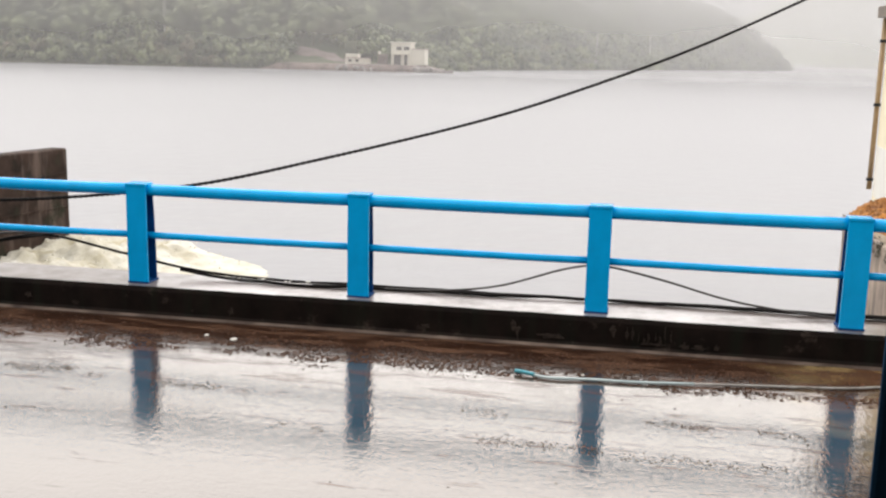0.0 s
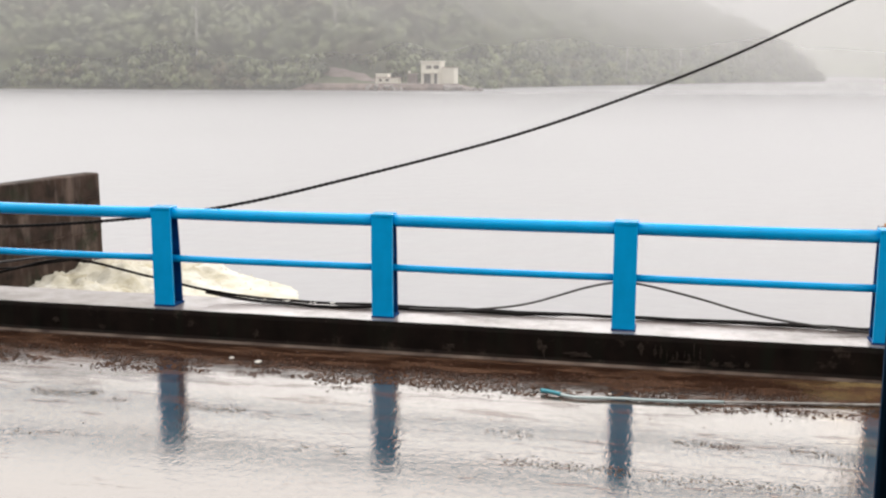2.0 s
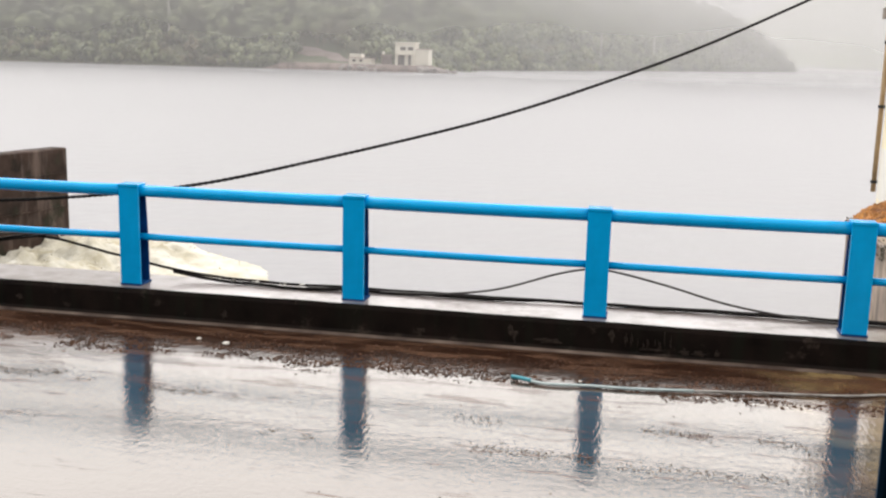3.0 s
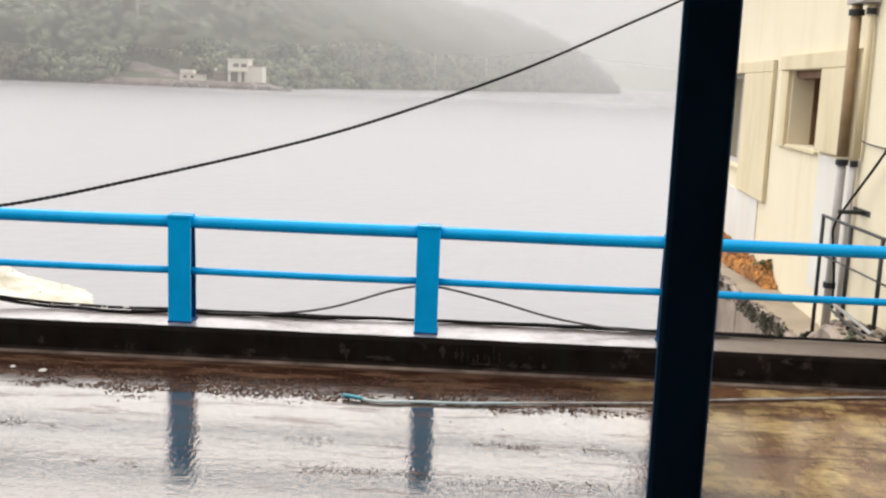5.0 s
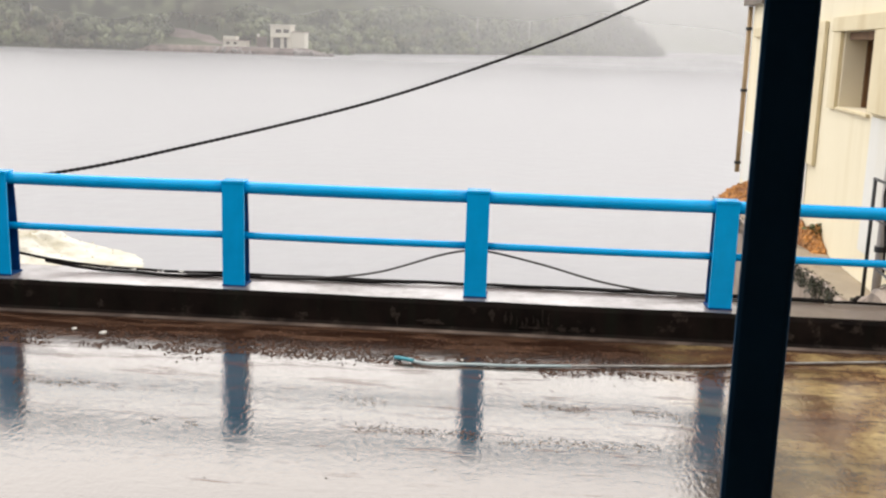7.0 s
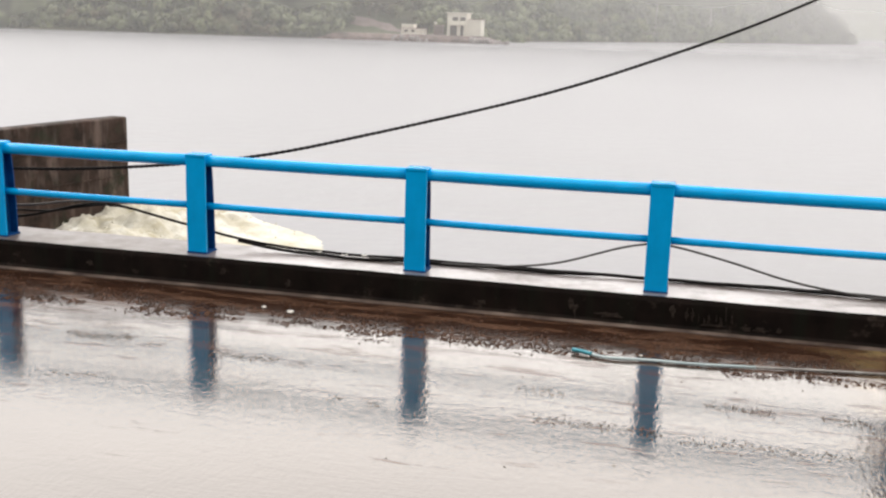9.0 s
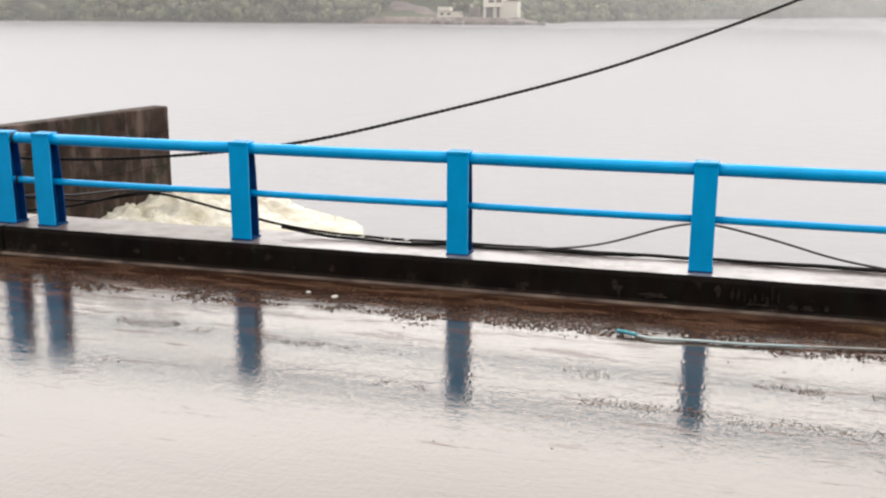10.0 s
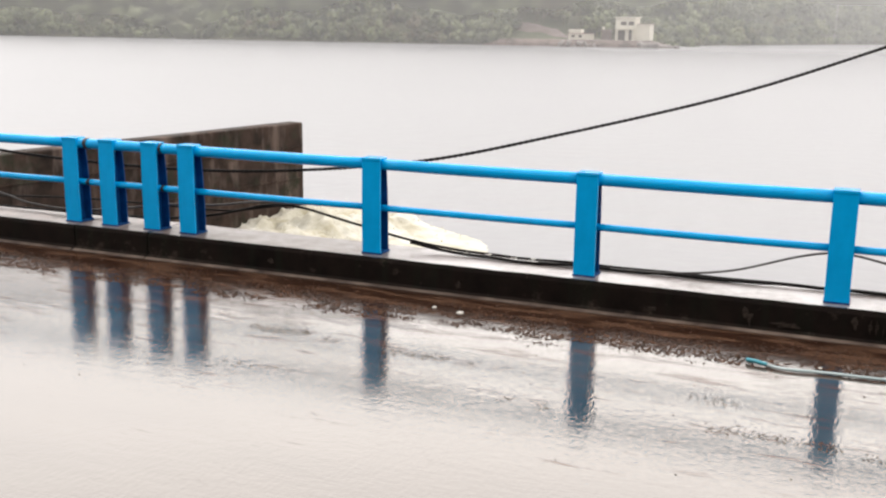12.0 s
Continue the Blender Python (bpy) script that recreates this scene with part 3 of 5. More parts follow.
# ---- far shore: hills, woods, house ----
SHORE = [(-420, 270), (-204, 286), (-97, 290), (-78, 296), (-62, 345), (-20, 452), (33, 575), (92, 678), (99, 700), (96, 760), (60, 1000)]


def shore_distance(x, y):
    """Metres inland from the shore line; negative on the water."""
    best, inside = 1e9, True
    for (ax, ay), (bx, by) in zip(SHORE, SHORE[1:]):
        dx, dy = bx - ax, by - ay
        t = max(0.0, min(1.0, ((x - ax) * dx + (y - ay) * dy) / (dx * dx + dy * dy)))
        px, py = ax + t * dx, ay + t * dy
        d = math.hypot(x - px, y - py)
        if d < best:
            best = d
            inside = dx * (y - py) - dy * (x - px) > 0
    return best if inside else -best


def land(x, y):
    d = shore_distance(x, y)
    if d <= 0:
        return WATER_Z + 0.5 * max(d, -6)
    rise = 1.2 * min(d, 1.5) + 0.10 * min(max(d - 1.5, 0), 14) + 0.62 * max(d - 14, 0) if y < 360 and -125 < x < -40 else 1.0 * min(d, 2) + 0.6 * max(d - 2, 0)
    return WATER_Z + min(rise, 46 + 8 * fbm(x * 0.01, y * 0.01)) * (1 + 0.12 * fbm(x * 0.02, y * 0.02, 5))


def build_hill():
    step = 9
    xs = [-420 + step * i for i in range(60)]
    ys = [262 + step * j for j in range(85)]
    verts = [(x, y, land(x, y)) for x in xs for y in ys]
    ny = len(ys)
    faces = [(i * ny + j, (i + 1) * ny + j, (i + 1) * ny + j + 1, i * ny + j + 1) for i in range(len(xs) - 1) for j in range(ny - 1)]
    tagged(raw_mesh("ground", verts, faces, SOIL, True), "steep dark hillside rising from the far lake shore", "hill", kind="structure")


def forest(name, spots, label, leaf_n, rng):
    """Woods as one mass: every crown is a cloud of small leaf triangles round several boughs, on a tapered stem."""
    V, F = [], []
    count = 0
    for (x, y, z, h, r) in spots:
        boughs = rng.integers(4, 8)
        c = np.stack([rng.normal(0, 0.42 * r, boughs), rng.normal(0, 0.42 * r, boughs), h * rng.uniform(0.35, 0.92, boughs)], 1)
        rad = r * rng.uniform(0.35, 0.7, boughs)
        pick = rng.integers(0, boughs, leaf_n)
        d = rng.normal(size=(leaf_n, 3))
        d /= np.linalg.norm(d, axis=1, keepdims=True)
        p = c[pick] + d * (rad[pick] * rng.uniform(0.7, 1.05, leaf_n))[:, None]
        p[:, 2] = np.maximum(p[:, 2], 0.1)
        size = rng.uniform(0.45, 1.0, leaf_n)[:, None] * (0.5 + 0.08 * r)
        e = rng.normal(size=(leaf_n, 3)) * 0.35 + d * 0.1
        a = np.cross(d, rng.normal(size=(leaf_n, 3)))
        a /= np.linalg.norm(a, axis=1, keepdims=True) + 1e-6
        b = np.cross(d, a) + 0.6 * e
        base = np.array((x, y, z))
        tri = np.stack([base + p + a * size, base + p - a * size * 0.6 + b * size * 0.7, base + p - a * size * 0.4 - b * size], 1)
        V.append(tri.reshape(-1, 3))
        F.append(np.arange(count, count + 3 * leaf_n).reshape(-1, 3))
        count += 3 * leaf_n
        w = 0.12 + 0.02 * h
        stem = base + np.array([(-w, 0, -1.0), (w, 0, -1.0), (0, w, -1.0), (0, 0, h * 0.8)])
        V.append(stem)
        F.append(np.array([(0, 1, 3), (1, 2, 3), (2, 0, 3)]) + count)
        count += 4
    V, F = np.concatenate(V), np.concatenate(F)
    me = bpy.data.meshes.new(name)
    me.vertices.add(len(V))
    me.vertices.foreach_set("co", V.ravel())
    me.loops.add(F.size)
    me.loops.foreach_set("vertex_index", F.ravel().astype(np.int32))
    me.polygons.add(len(F))
    me.polygons.foreach_set("loop_start", np.arange(0, F.size, 3, dtype=np.int32))
    me.update(calc_edges=True)
    me.materials.append(LEAVES)
    tagged(new(name, me), label, "woods", kind="stuff")


def clear_ground(x, y):
    return -104 < x < -50 and y < 316 and shore_distance(x, y) < 17


def build_woods():
    rng = np.random.default_rng(4)
    near, far = [], []
    y = 280.0
    while y < 800:
        x = -345.0
        while x < 105:
            px, py = x + rng.uniform(-2.6, 2.6), y + rng.uniform(-2.6, 2.6)
            d = shore_distance(px, py)
            if 0.3 < d < 78 and not clear_ground(px, py) and px > -1.02 * (py + 40):
                low = d < 9
                h = rng.uniform(3.0, 6.0) if low else rng.uniform(5.5, 11.0)
                r = rng.uniform(2.2, 3.8) if low else rng.uniform(2.4, 4.4)
                (near if py < 420 else far).append((px, py, land(px, py), h, r))
            x += 5.2
        y += 5.2
    # low scrub hanging over the waterline
    for (ax, ay), (bx, by) in zip(SHORE, SHORE[1:]):
        n = int(math.hypot(bx - ax, by - ay) / 2.4)
        for k in range(n):
            t = (k + rng.uniform(0, 1)) / n
            px, py = ax + (bx - ax) * t + rng.uniform(-0.5, 0.5), ay + (by - ay) * t + rng.uniform(0.3, 1.6)
            if px > -1.02 * (py + 40) and py < 720 and not clear_ground(px, py):
                (near if py < 420 else far).append((px, py, max(land(px, py), WATER_Z) - 0.6, rng.uniform(1.8, 3.6), rng.uniform(1.5, 2.6)))
    forest("shore_trees", near, "dense dark green trees along the near part of the far shore", 360, rng)
    forest("hill_trees", far, "misty green trees on the far wooded hillside", 150, rng)
    # bushes beside the house
    rng = np.random.default_rng(9)
    scrub = []
    for bx, by, bh, br in ((-57, 318, 4, 2.6), (-53, 330, 5, 3), (-60, 312, 2.5, 2), (-74, 322, 6, 3), (-84, 318, 5, 2.6), (-94, 318, 4, 3), (-104, 316, 5, 3), (-76.5, 309, 3, 1.6), (-112, 304, 4, 3), (-80, 330, 8, 3.6), (-64, 326, 6, 3)):
        scrub.append((bx, by, land(bx, by), bh, br))
    forest("bushes", scrub, "green bushes round the far white house", 240, rng)


def build_far_hill():
    xs = [-260 + 60 * i for i in range(46)]
    ys = [1500 + 60 * j for j in range(14)]
    verts = []
    for x in xs:
        for y in ys:
            ridge = 44 + 0.50 * max(0, min(x - 90, 500)) + 14 * fbm(x * 0.006, 0.3)
            k = (y - 1500) / 780
            verts.append((x, y, WATER_Z - 1 + ridge * math.sin(min(1, k * 1.6) * math.pi / 2) + 6 * fbm(x * 0.02, y * 0.02)))
    ny = len(ys)
    faces = [(i * ny + j, (i + 1) * ny + j, (i + 1) * ny + j + 1, i * ny + j + 1) for i in range(len(xs) - 1) for j in range(ny - 1)]
    tagged(raw_mesh("backdrop", verts, faces, LEAVES, True), "faint wooded hill lost in the mist", "hill", kind="structure")


def build_mist():
    for y, thick, x0, x1, top in ((262, 0.35, -420, 420, 79), (335, 0.10, -420, 500, 100), (400, 0.13, -420, 520, 120), (465, 0.16, -420, 560, 140), (530, 0.18, -420, 620, 159), (600, 0.19, -420, 640, 180), (670, 0.17, -420, 700, 201), (1100, 0.42, -900, 1400, 330)):
        bm = bmesh.new()
        n = 8
        g = [[bm.verts.new((x0 + (x1 - x0) * i / n, 0.00004 * (x0 + (x1 - x0) * i / n) ** 2, top * j / 4)) for j in range(5)] for i in range(n + 1)]
        for i in range(n):
            for j in range(4):
                bm.faces.new((g[i][j], g[i + 1][j], g[i + 1][j + 1], g[i][j + 1]))
        ob = link_mesh("mist", bm, mist_material("rain_mist", thick, top), True)
        ob.location = (0, y, WATER_Z)
        tagged(ob, "thin white rain mist hanging over the lake", "mist", kind="structure")


def build_far_house():
    z = -1.0
    h = thing("far_house", (-70, 299, z), "small white two-storey flat-roofed house on the far shore", "house")
    part("tower_wall", box(0, 0, 0, 6.0, 6, 6.5, 0.05), PLASTER_FAR, h)
    part("side_wall", box(6.003, 0.4, 0, 10.2, 6, 4.7, 0.05), PLASTER_FAR, h)
    part("tower_roof", box(-0.35, -0.35, 6.5, 6.35, 6.35, 6.78, 0.04), PLASTER_FAR, h)
    part("side_roof", box(6.36, 0.1, 4.7, 10.45, 6.3, 4.92, 0.04), ROOF_FAR, h)
    win = part("window", box(1.6, -0.06, 4.35, 3.3, 0.04, 5.4), OPENING_FAR, h, "dark upper window")
    twin(win, (2.3, 0, 0))
    part("door", box(0.9, -0.06, 0.0, 3.0, 0.04, 2.9), OPENING_FAR, h, "dark ground-floor opening")
    part("door", box(4.1, -0.06, 0.0, 5.0, 0.04, 3.0), OPENING_FAR, h, "dark ground-floor opening")
    part("balcony_slab", box(0.2, -0.9, 3.1, 6.0, 0, 3.3, 0.02), PLASTER_FAR, h)
    hut = thing("far_hut", (-84.6, 300, z), "low white hut with a flat roof on the far shore", "hut")
    part("wall", box(0, 0, 0, 7.0, 4, 1.7, 0.05), PLASTER_FAR, hut)
    part("upper_wall", box(0, 0.3, 1.86, 3.8, 4, 3.0, 0.05), PLASTER_FAR, hut)
    part("roof", box(-0.3, -0.3, 1.7, 7.3, 4.3, 1.86, 0.03), ROOF_FAR, hut)
    win = part("window", box(1.0, -0.05, 0.6, 2.0, 0.03, 1.3), OPENING_FAR, hut)
    twin(win, (2.2, 0, 0))
    shed = thing("far_shed", (-75.2, 303, z), "small reddish shed half hidden by bushes", "shed")
    part("wall", box(0, 0, 0, 2.6, 2.4, 2.8, 0.04), RED_EARTH, shed)
    part("lamp", box(0.2, -0.08, 3.1, 1.0, 0.0, 3.9, 0.02), PLASTER_FAR, shed, "small white board")
    part("roof", box(-0.2, -0.2, 2.8, 2.8, 2.6, 3.0, 0.03), ROOF_FAR, shed)
    # stone-faced landing under the buildings
    bm = bmesh.new()
    n = 60
    rows = []
    for i in range(n + 1):
        x = -108 + 55 * i / n
        y0 = 288.5 + 0.12 * max(0, x + 80) + 1.0 * fbm(x * 0.2, 1)
        fade = min(1, i / 6, (n - i) / 9)
        rows.append([bm.verts.new(p) for p in ((x, y0 - 1.2, WATER_Z - 1), (x, y0 - 0.6 + 0.5 * fbm(x * 0.6, 2), WATER_Z + 0.9 * fade),
                                               (x, y0 + 0.6, WATER_Z + 1.9 * fade + 0.25 * fbm(x * 0.5, 3)), (x, 296.5, -1.02 * fade + WATER_Z * (1 - fade)),
                                               (x, 309, -1.0 * fade + WATER_Z * (1 - fade)), (x, 309, WATER_Z - 1))])
    for a, b in zip(rows, rows[1:]):
        for q in range(5):
            bm.faces.new((a[q], b[q], b[q + 1], a[q + 1]))
    tagged(link_mesh("far_landing", bm, BANK_STONE), "brown stone embankment on the far shore", "embankment", kind="structure")
    # bare reddish earth behind the landing
    bm = bmesh.new()
    g = []
    for i in range(41):
        x = -113 + 33 * i / 40
        k = math.sin(math.pi * i / 40) ** 0.6
        g.append([bm.verts.new((x, 304 + 6 * q / 6, land(x, 304 + 6 * q / 6) + 0.5 * k + 0.4 * k * fbm(x * 0.25, q * 0.6) - (0.8 if q in (0, 6) or i in (0, 40) else 0))) for q in range(7)])
    for a, b in zip(g, g[1:]):
        for q in range(6):
            bm.faces.new((a[q], b[q], b[q + 1], a[q + 1]))
    tagged(link_mesh("earth_bank", bm, RED_EARTH, True), "bare reddish earth bank behind the far landing", "bank", kind="structure")
    rng = random.Random(14)
    bm = bmesh.new()
    for k in range(46):
        x = rng.uniform(-61, -50) if k < 34 else rng.uniform(-84, -72)
        y = (287.5 if k < 34 else 286.5) + 0.12 * max(0, x + 80) + rng.uniform(-0.8, 2.2)
        r = rng.uniform(0.35, 1.0)
        made = bmesh.ops.create_icosphere(bm, subdivisions=1, radius=r)["verts"]
        lift = WATER_Z + max(0.1, 1.7 * (1 - (x + 61) / 11)) * rng.uniform(0.3, 1.0) if k < 34 else WATER_Z + rng.uniform(0.1, 1.3)
        for v in made:
            v.co = Vector((x, y, lift)) + v.co * (1 + 0.4 * fbm(v.co.x + k * 3, v.co.y, v.co.z, 2))
    tagged(link_mesh("shore_rocks", bm, SHORE_ROCK), "pale broken rocks below the far house", "rocks", kind="stuff")
    for x, y, hh, lean in ((-143.5, 300, 26, 0.5), (-103, 318, 22, -0.5), (-16, 470, 28, 0.5), (-240, 310, 24, -0.3), (8, 530, 26, 0.2)):
        t = thing("bare_tree", (x, y, land(x, y) - 0.5), "tall pale bare tree trunk on the wooded hillside", "tree", "bare trees")
        line = smooth_line([(0, 0, 0), (lean * 0.3, 0, hh * 0.4), (lean, 0.2, hh)], 5)
        bm = bmesh.new()
        for k, (a, b) in enumerate(zip(line, line[1:])):
            tube([a, b], 0.32 * (1 - k / (len(line) + 2)) + 0.05, 7, bm)
        part("trunk", bm, TRUNK, t)
        bm = bmesh.new()
        for k in range(5):
            zz = hh * (0.55 + 0.09 * k)
            s = (-1) ** k
            tube([(lean * zz / hh, 0, zz), (lean * zz / hh + s * 1.0, 0.3, zz + 0.9), (lean * zz / hh + s * 1.6, 0.4, zz + 2.0)], 0.09, 5, bm)
        part("limbs", bm, TRUNK, t)


build_hill()
build_woods()
build_far_hill()
build_mist()
build_far_house()

# ---- spillway wall and white water ----
def build_spillway_wall():
    w = thing("spillway_wall", (-12.0, 0.47, WATER_Z - 1.5), "dark weathered concrete wall standing in the lake", "wall", kind="structure")
    top = -0.19 - (WATER_Z - 1.5)
    run = Vector((2.48, 14.6, 0))
    d = run.normalized()
    side = Vector((d.y, -d.x, 0))
    bm = bmesh.new()
    n = 30
    rows = []
    for i in range(n + 1):
        c = run * i / n
        wv = 0.02 * fbm(i * 0.6, 1.2)
        prof = [(0.0 + wv, 0), (0.0 + wv, top - 0.03), (-0.03, top + wv * 0.5), (-0.42, top + wv * 0.5), (-0.45, top - 0.03), (-0.45, 0)]
        rows.append([bm.verts.new(c + side * s + Vector((0, 0, z))) for s, z in prof])
    for a, b in zip(rows, rows[1:]):
        for q in range(6):
            bm.faces.new((a[q], b[q], b[(q + 1) % 6], a[(q + 1) % 6]))
    bm.faces.new(rows[0])
    bm.faces.new(rows[-1][::-1])
    part("wall_body", bm, WALL_DARK, w)
    # form-board lifts standing a little proud
    for z0, z1 in ((top - 0.62, top - 0.58), (top - 1.45, top - 1.41)):
        bm = bmesh.new()
        q = [bm.verts.new(run * t + side * s + Vector((0, 0, z))) for t in (0, 0.998) for s, z in ((0.0, z0), (0.035, z0 + 0.01), (0.035, z1), (0.0, z1))]
        for k in range(4):
            bm.faces.new((q[k], q[(k + 1) % 4], q[4 + (k + 1) % 4], q[4 + k]))
        part("board_mark", bm, WALL_DARK, w)


def foam_height(x, y):
    """The standing surge at the wall's end, highest beside the wall."""
    cx, cy = -8.9, 14.2
    u, v = (x - cx) / 5.1, (y - cy) / 3.0
    r = u * u + v * v
    if x < cx:
        r = ((x - cx) / 2.6) ** 2 + v * v
    k = max(0.0, 1 - r)
    rough = 0.52 + 0.48 * fbm(x * 0.8, y * 0.8, 1) + 0.22 * abs(fbm(x * 2.7, y * 2.7, 4))
    fall = min(1.0, max(0.0, (-5.7 - x) / 1.5))
    return k ** 0.6 * (0.07 + rough * (0.08 + 0.80 * fall * fall * (3 - 2 * fall)))


def build_foam():
    f = thing("white_water", (0, 0, WATER_Z), "churning yellowish-white water surging past the wall", "white water")
    bm = bmesh.new()
    nx, ny = 150, 80
    g = []
    for i in range(nx + 1):
        col = []
        for j in range(ny + 1):
            x, y = -11.8 + 9.0 * i / nx, 11.0 + 6.4 * j / ny
            z = foam_height(x, y)
            col.append(bm.verts.new((x + 0.10 * fbm(x * 3, y * 3, 9), y, z - 0.03)))
        g.append(col)
    for i in range(nx):
        for j in range(ny):
            q = (g[i][j], g[i + 1][j], g[i + 1][j + 1], g[i][j + 1])
            if max(v.co.z for v in q) > -0.02:
                bm.faces.new(q)
    bmesh.ops.delete(bm, geom=[v for v in bm.verts if not v.link_faces], context="VERTS")
    part("surge", bm, FOAM, f, smooth=True)
    rng = random.Random(5)
    V, F = [], []
    for k in range(160):
        x, y = rng.uniform(-11.5, -3.2), rng.uniform(11.4, 16.8)
        z = foam_height(x, y)
        if z < 0.04 and rng.random() > 0.12:
            continue
        s = rng.uniform(0.012, 0.04)
        z += rng.uniform(0.0, 0.22) * rng.random()
        b = len(V)
        V += [(x - s, y, z), (x + s * 0.7, y - s, z), (x + s * 0.6, y + s, z), (x, y, z + s * 1.2)]
        F += [(b, b + 1, b + 3), (b + 1, b + 2, b + 3), (b + 2, b, b + 3), (b, b + 2, b + 1)]
    o = raw_mesh("spray", V, F, FOAM)
    o.parent = f
    tagged(o, "flecks of spray", kind="stuff")


build_spillway_wall()
build_foam()

# ---- blue railing ----
POST_W, POST_TOP = 0.185, 0.885


def post_meshes():
    """A rolled steel section: bowed front flange with a cap, and behind it the web and the back flange, which leans in."""
    w = POST_W
    levels = [(0.0, 0.19), (0.30, 0.185), (0.60, 0.168), (0.80, 0.148), (0.855, 0.135)]

    def bar(bm, x0, x1, near, far, soft):
        rings = []
        for z, dep in levels:
            y0, y1 = near(z, dep), far(z, dep)
            rings.append([bm.verts.new((x, y, z)) for x, y in ((x0 + soft, y0), (x1 - soft, y0), (x1, y0 + soft), (x1, y1), (x0, y1), (x0, y0 + soft))])
        for p, q in zip(rings, rings[1:]):
            for k in range(6):
                bm.faces.new((p[k], p[(k + 1) % 6], q[(k + 1) % 6], q[k]))
        bm.faces.new(rings[0][::-1])
        bm.faces.new(rings[-1])

    bow = lambda z: -0.006 * math.sin(z / 0.855 * math.pi)
    front, inner = bmesh.new(), bmesh.new()
    bar(front, 0, w, lambda z, d: bow(z), lambda z, d: bow(z) + 0.022, 0.006)
    box(-0.002, -0.006, 0.8552, w + 0.002, 0.142, POST_TOP, 0.008, front)
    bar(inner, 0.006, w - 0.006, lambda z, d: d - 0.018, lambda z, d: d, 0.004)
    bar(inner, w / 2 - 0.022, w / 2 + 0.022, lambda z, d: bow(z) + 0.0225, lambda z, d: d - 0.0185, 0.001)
    return front, inner


def railing(xs, ends, label):
    """One length of railing: posts by their near edge, rails from ends[0] to ends[1]."""
    r = thing("railing", (xs[0], 0, 0.252), label, "railing", "railing lengths")
    first = None
    for x in xs:
        if first is None:
            front, inner = post_meshes()
            first = part("post", front, BLUE, r, "flat-fronted blue steel post")
            # web and foot carry the post's own shade in their colour
            web = part("web", inner, BLUE_SHADE, first, "inside of the post with its shade painted dark blue")
            foot = part("base_plate", box(-0.004, -0.006, 0.0, POST_W + 0.006, 0.20, 0.016, 0.003), BLUE_SHADE, first, "dark blue strip painted as the shadow line at the post foot")
        else:
            p = twin(first, (x - xs[0], 0, 0))
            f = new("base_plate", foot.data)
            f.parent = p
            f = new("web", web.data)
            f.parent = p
    stops = [ends[0]] + [x + POST_W / 2 for x in xs] + [ends[1]]
    for a, b in zip(stops, stops[1:]):
        if b - a < 0.02:
            continue
        n = 6
        for name, z, rad in (("top_rail", 0.824, 0.052), ("mid_rail", 0.424, 0.031)):
            sag = 0.004 if b - a > 1 else 0
            pts = [(a - xs[0] + (b - a) * k / n, 0.068, z - sag * math.sin(math.pi * k / n)) for k in range(n + 1)]
            rail = part(name, tube(pts, rad, 16), BLUE, r, smooth=True)
            if b - a < 0.3:
                e = pts[0] if a == stops[0] else pts[-1]
                part("coupling", tube([(e[0] - 0.011, e[1], e[2]), (e[0] + 0.011, e[1], e[2])], rad + 0.004, 16), STEEL_DARK, rail, "dark rail coupling")
    return r


railing([-9.5, -7.5, -5.5, -3.47], (-11.0, -3.205), "bright blue painted steel railing length ending at a kerb joint")
railing([-3.0, -2.47], (-3.185, -2.262), "short bright blue railing length bridging the kerb joint")
railing([-2.03, 0.0, 2.0, 4.0, 5.97, 8.03, 10.05, 12.1], (-2.242, 13.4), "long bright blue painted steel railing with two round rails")

# ---- cables, hose ----
def cable(name, pts, radius, mat, label, steps=8, wobble=0.0, cat="cable"):
    line = smooth_line(pts, steps)
    if wobble:
        line = [p + Vector((0, wobble * fbm(p.x * 1.7, 3), wobble * 0.5 * fbm(p.x * 2.3, 8))) for p in line]
    return tagged(link_mesh(name, tube(line, radius, 8), mat, True), label, cat)


def twisted_cable(name, pts, radius, pitch, mat, label):
    """Two insulated strands wound round each other along a line."""
    c = thing(name, pts[0], label, "cable")
    line = smooth_line(pts, 60)
    for turn in (0.0, math.pi):
        run, strand = turn, []
        for i, p in enumerate(line):
            d = (line[min(i + 1, len(line) - 1)] - line[max(i - 1, 0)]).normalized()
            u = d.cross(Vector((0, 0, 1))).normalized()
            w = u.cross(d)
            if i:
                run += 2 * math.pi * (p - line[i - 1]).length / pitch
            strand.append(p + radius * 0.5 * (math.cos(run) * u + math.sin(run) * w) - line[0])
        part("strand", tube(strand, radius, 6), mat, c, smooth=True)


twisted_cable("overhead_cable", [(-5.4, 0.27, 1.0), (-4.6, 0.3, 0.90), (-3.4, 0.3, 0.85), (-2.0, 0.3, 0.85), (-0.8, 0.3, 0.93), (0.48, 0.32, 1.10), (1.5, 0.75, 1.325), (2.9, 1.6, 1.688), (3.95, 2.3, 2.048), (4.95, 3.0, 2.447), (6.1, 3.85, 2.99), (6.75, 4.3, 3.305), (8.54, 5.6, 4.22)],
              0.0115, 0.11, BLACK_CABLE, "long black twisted cable slung over the blue railing")
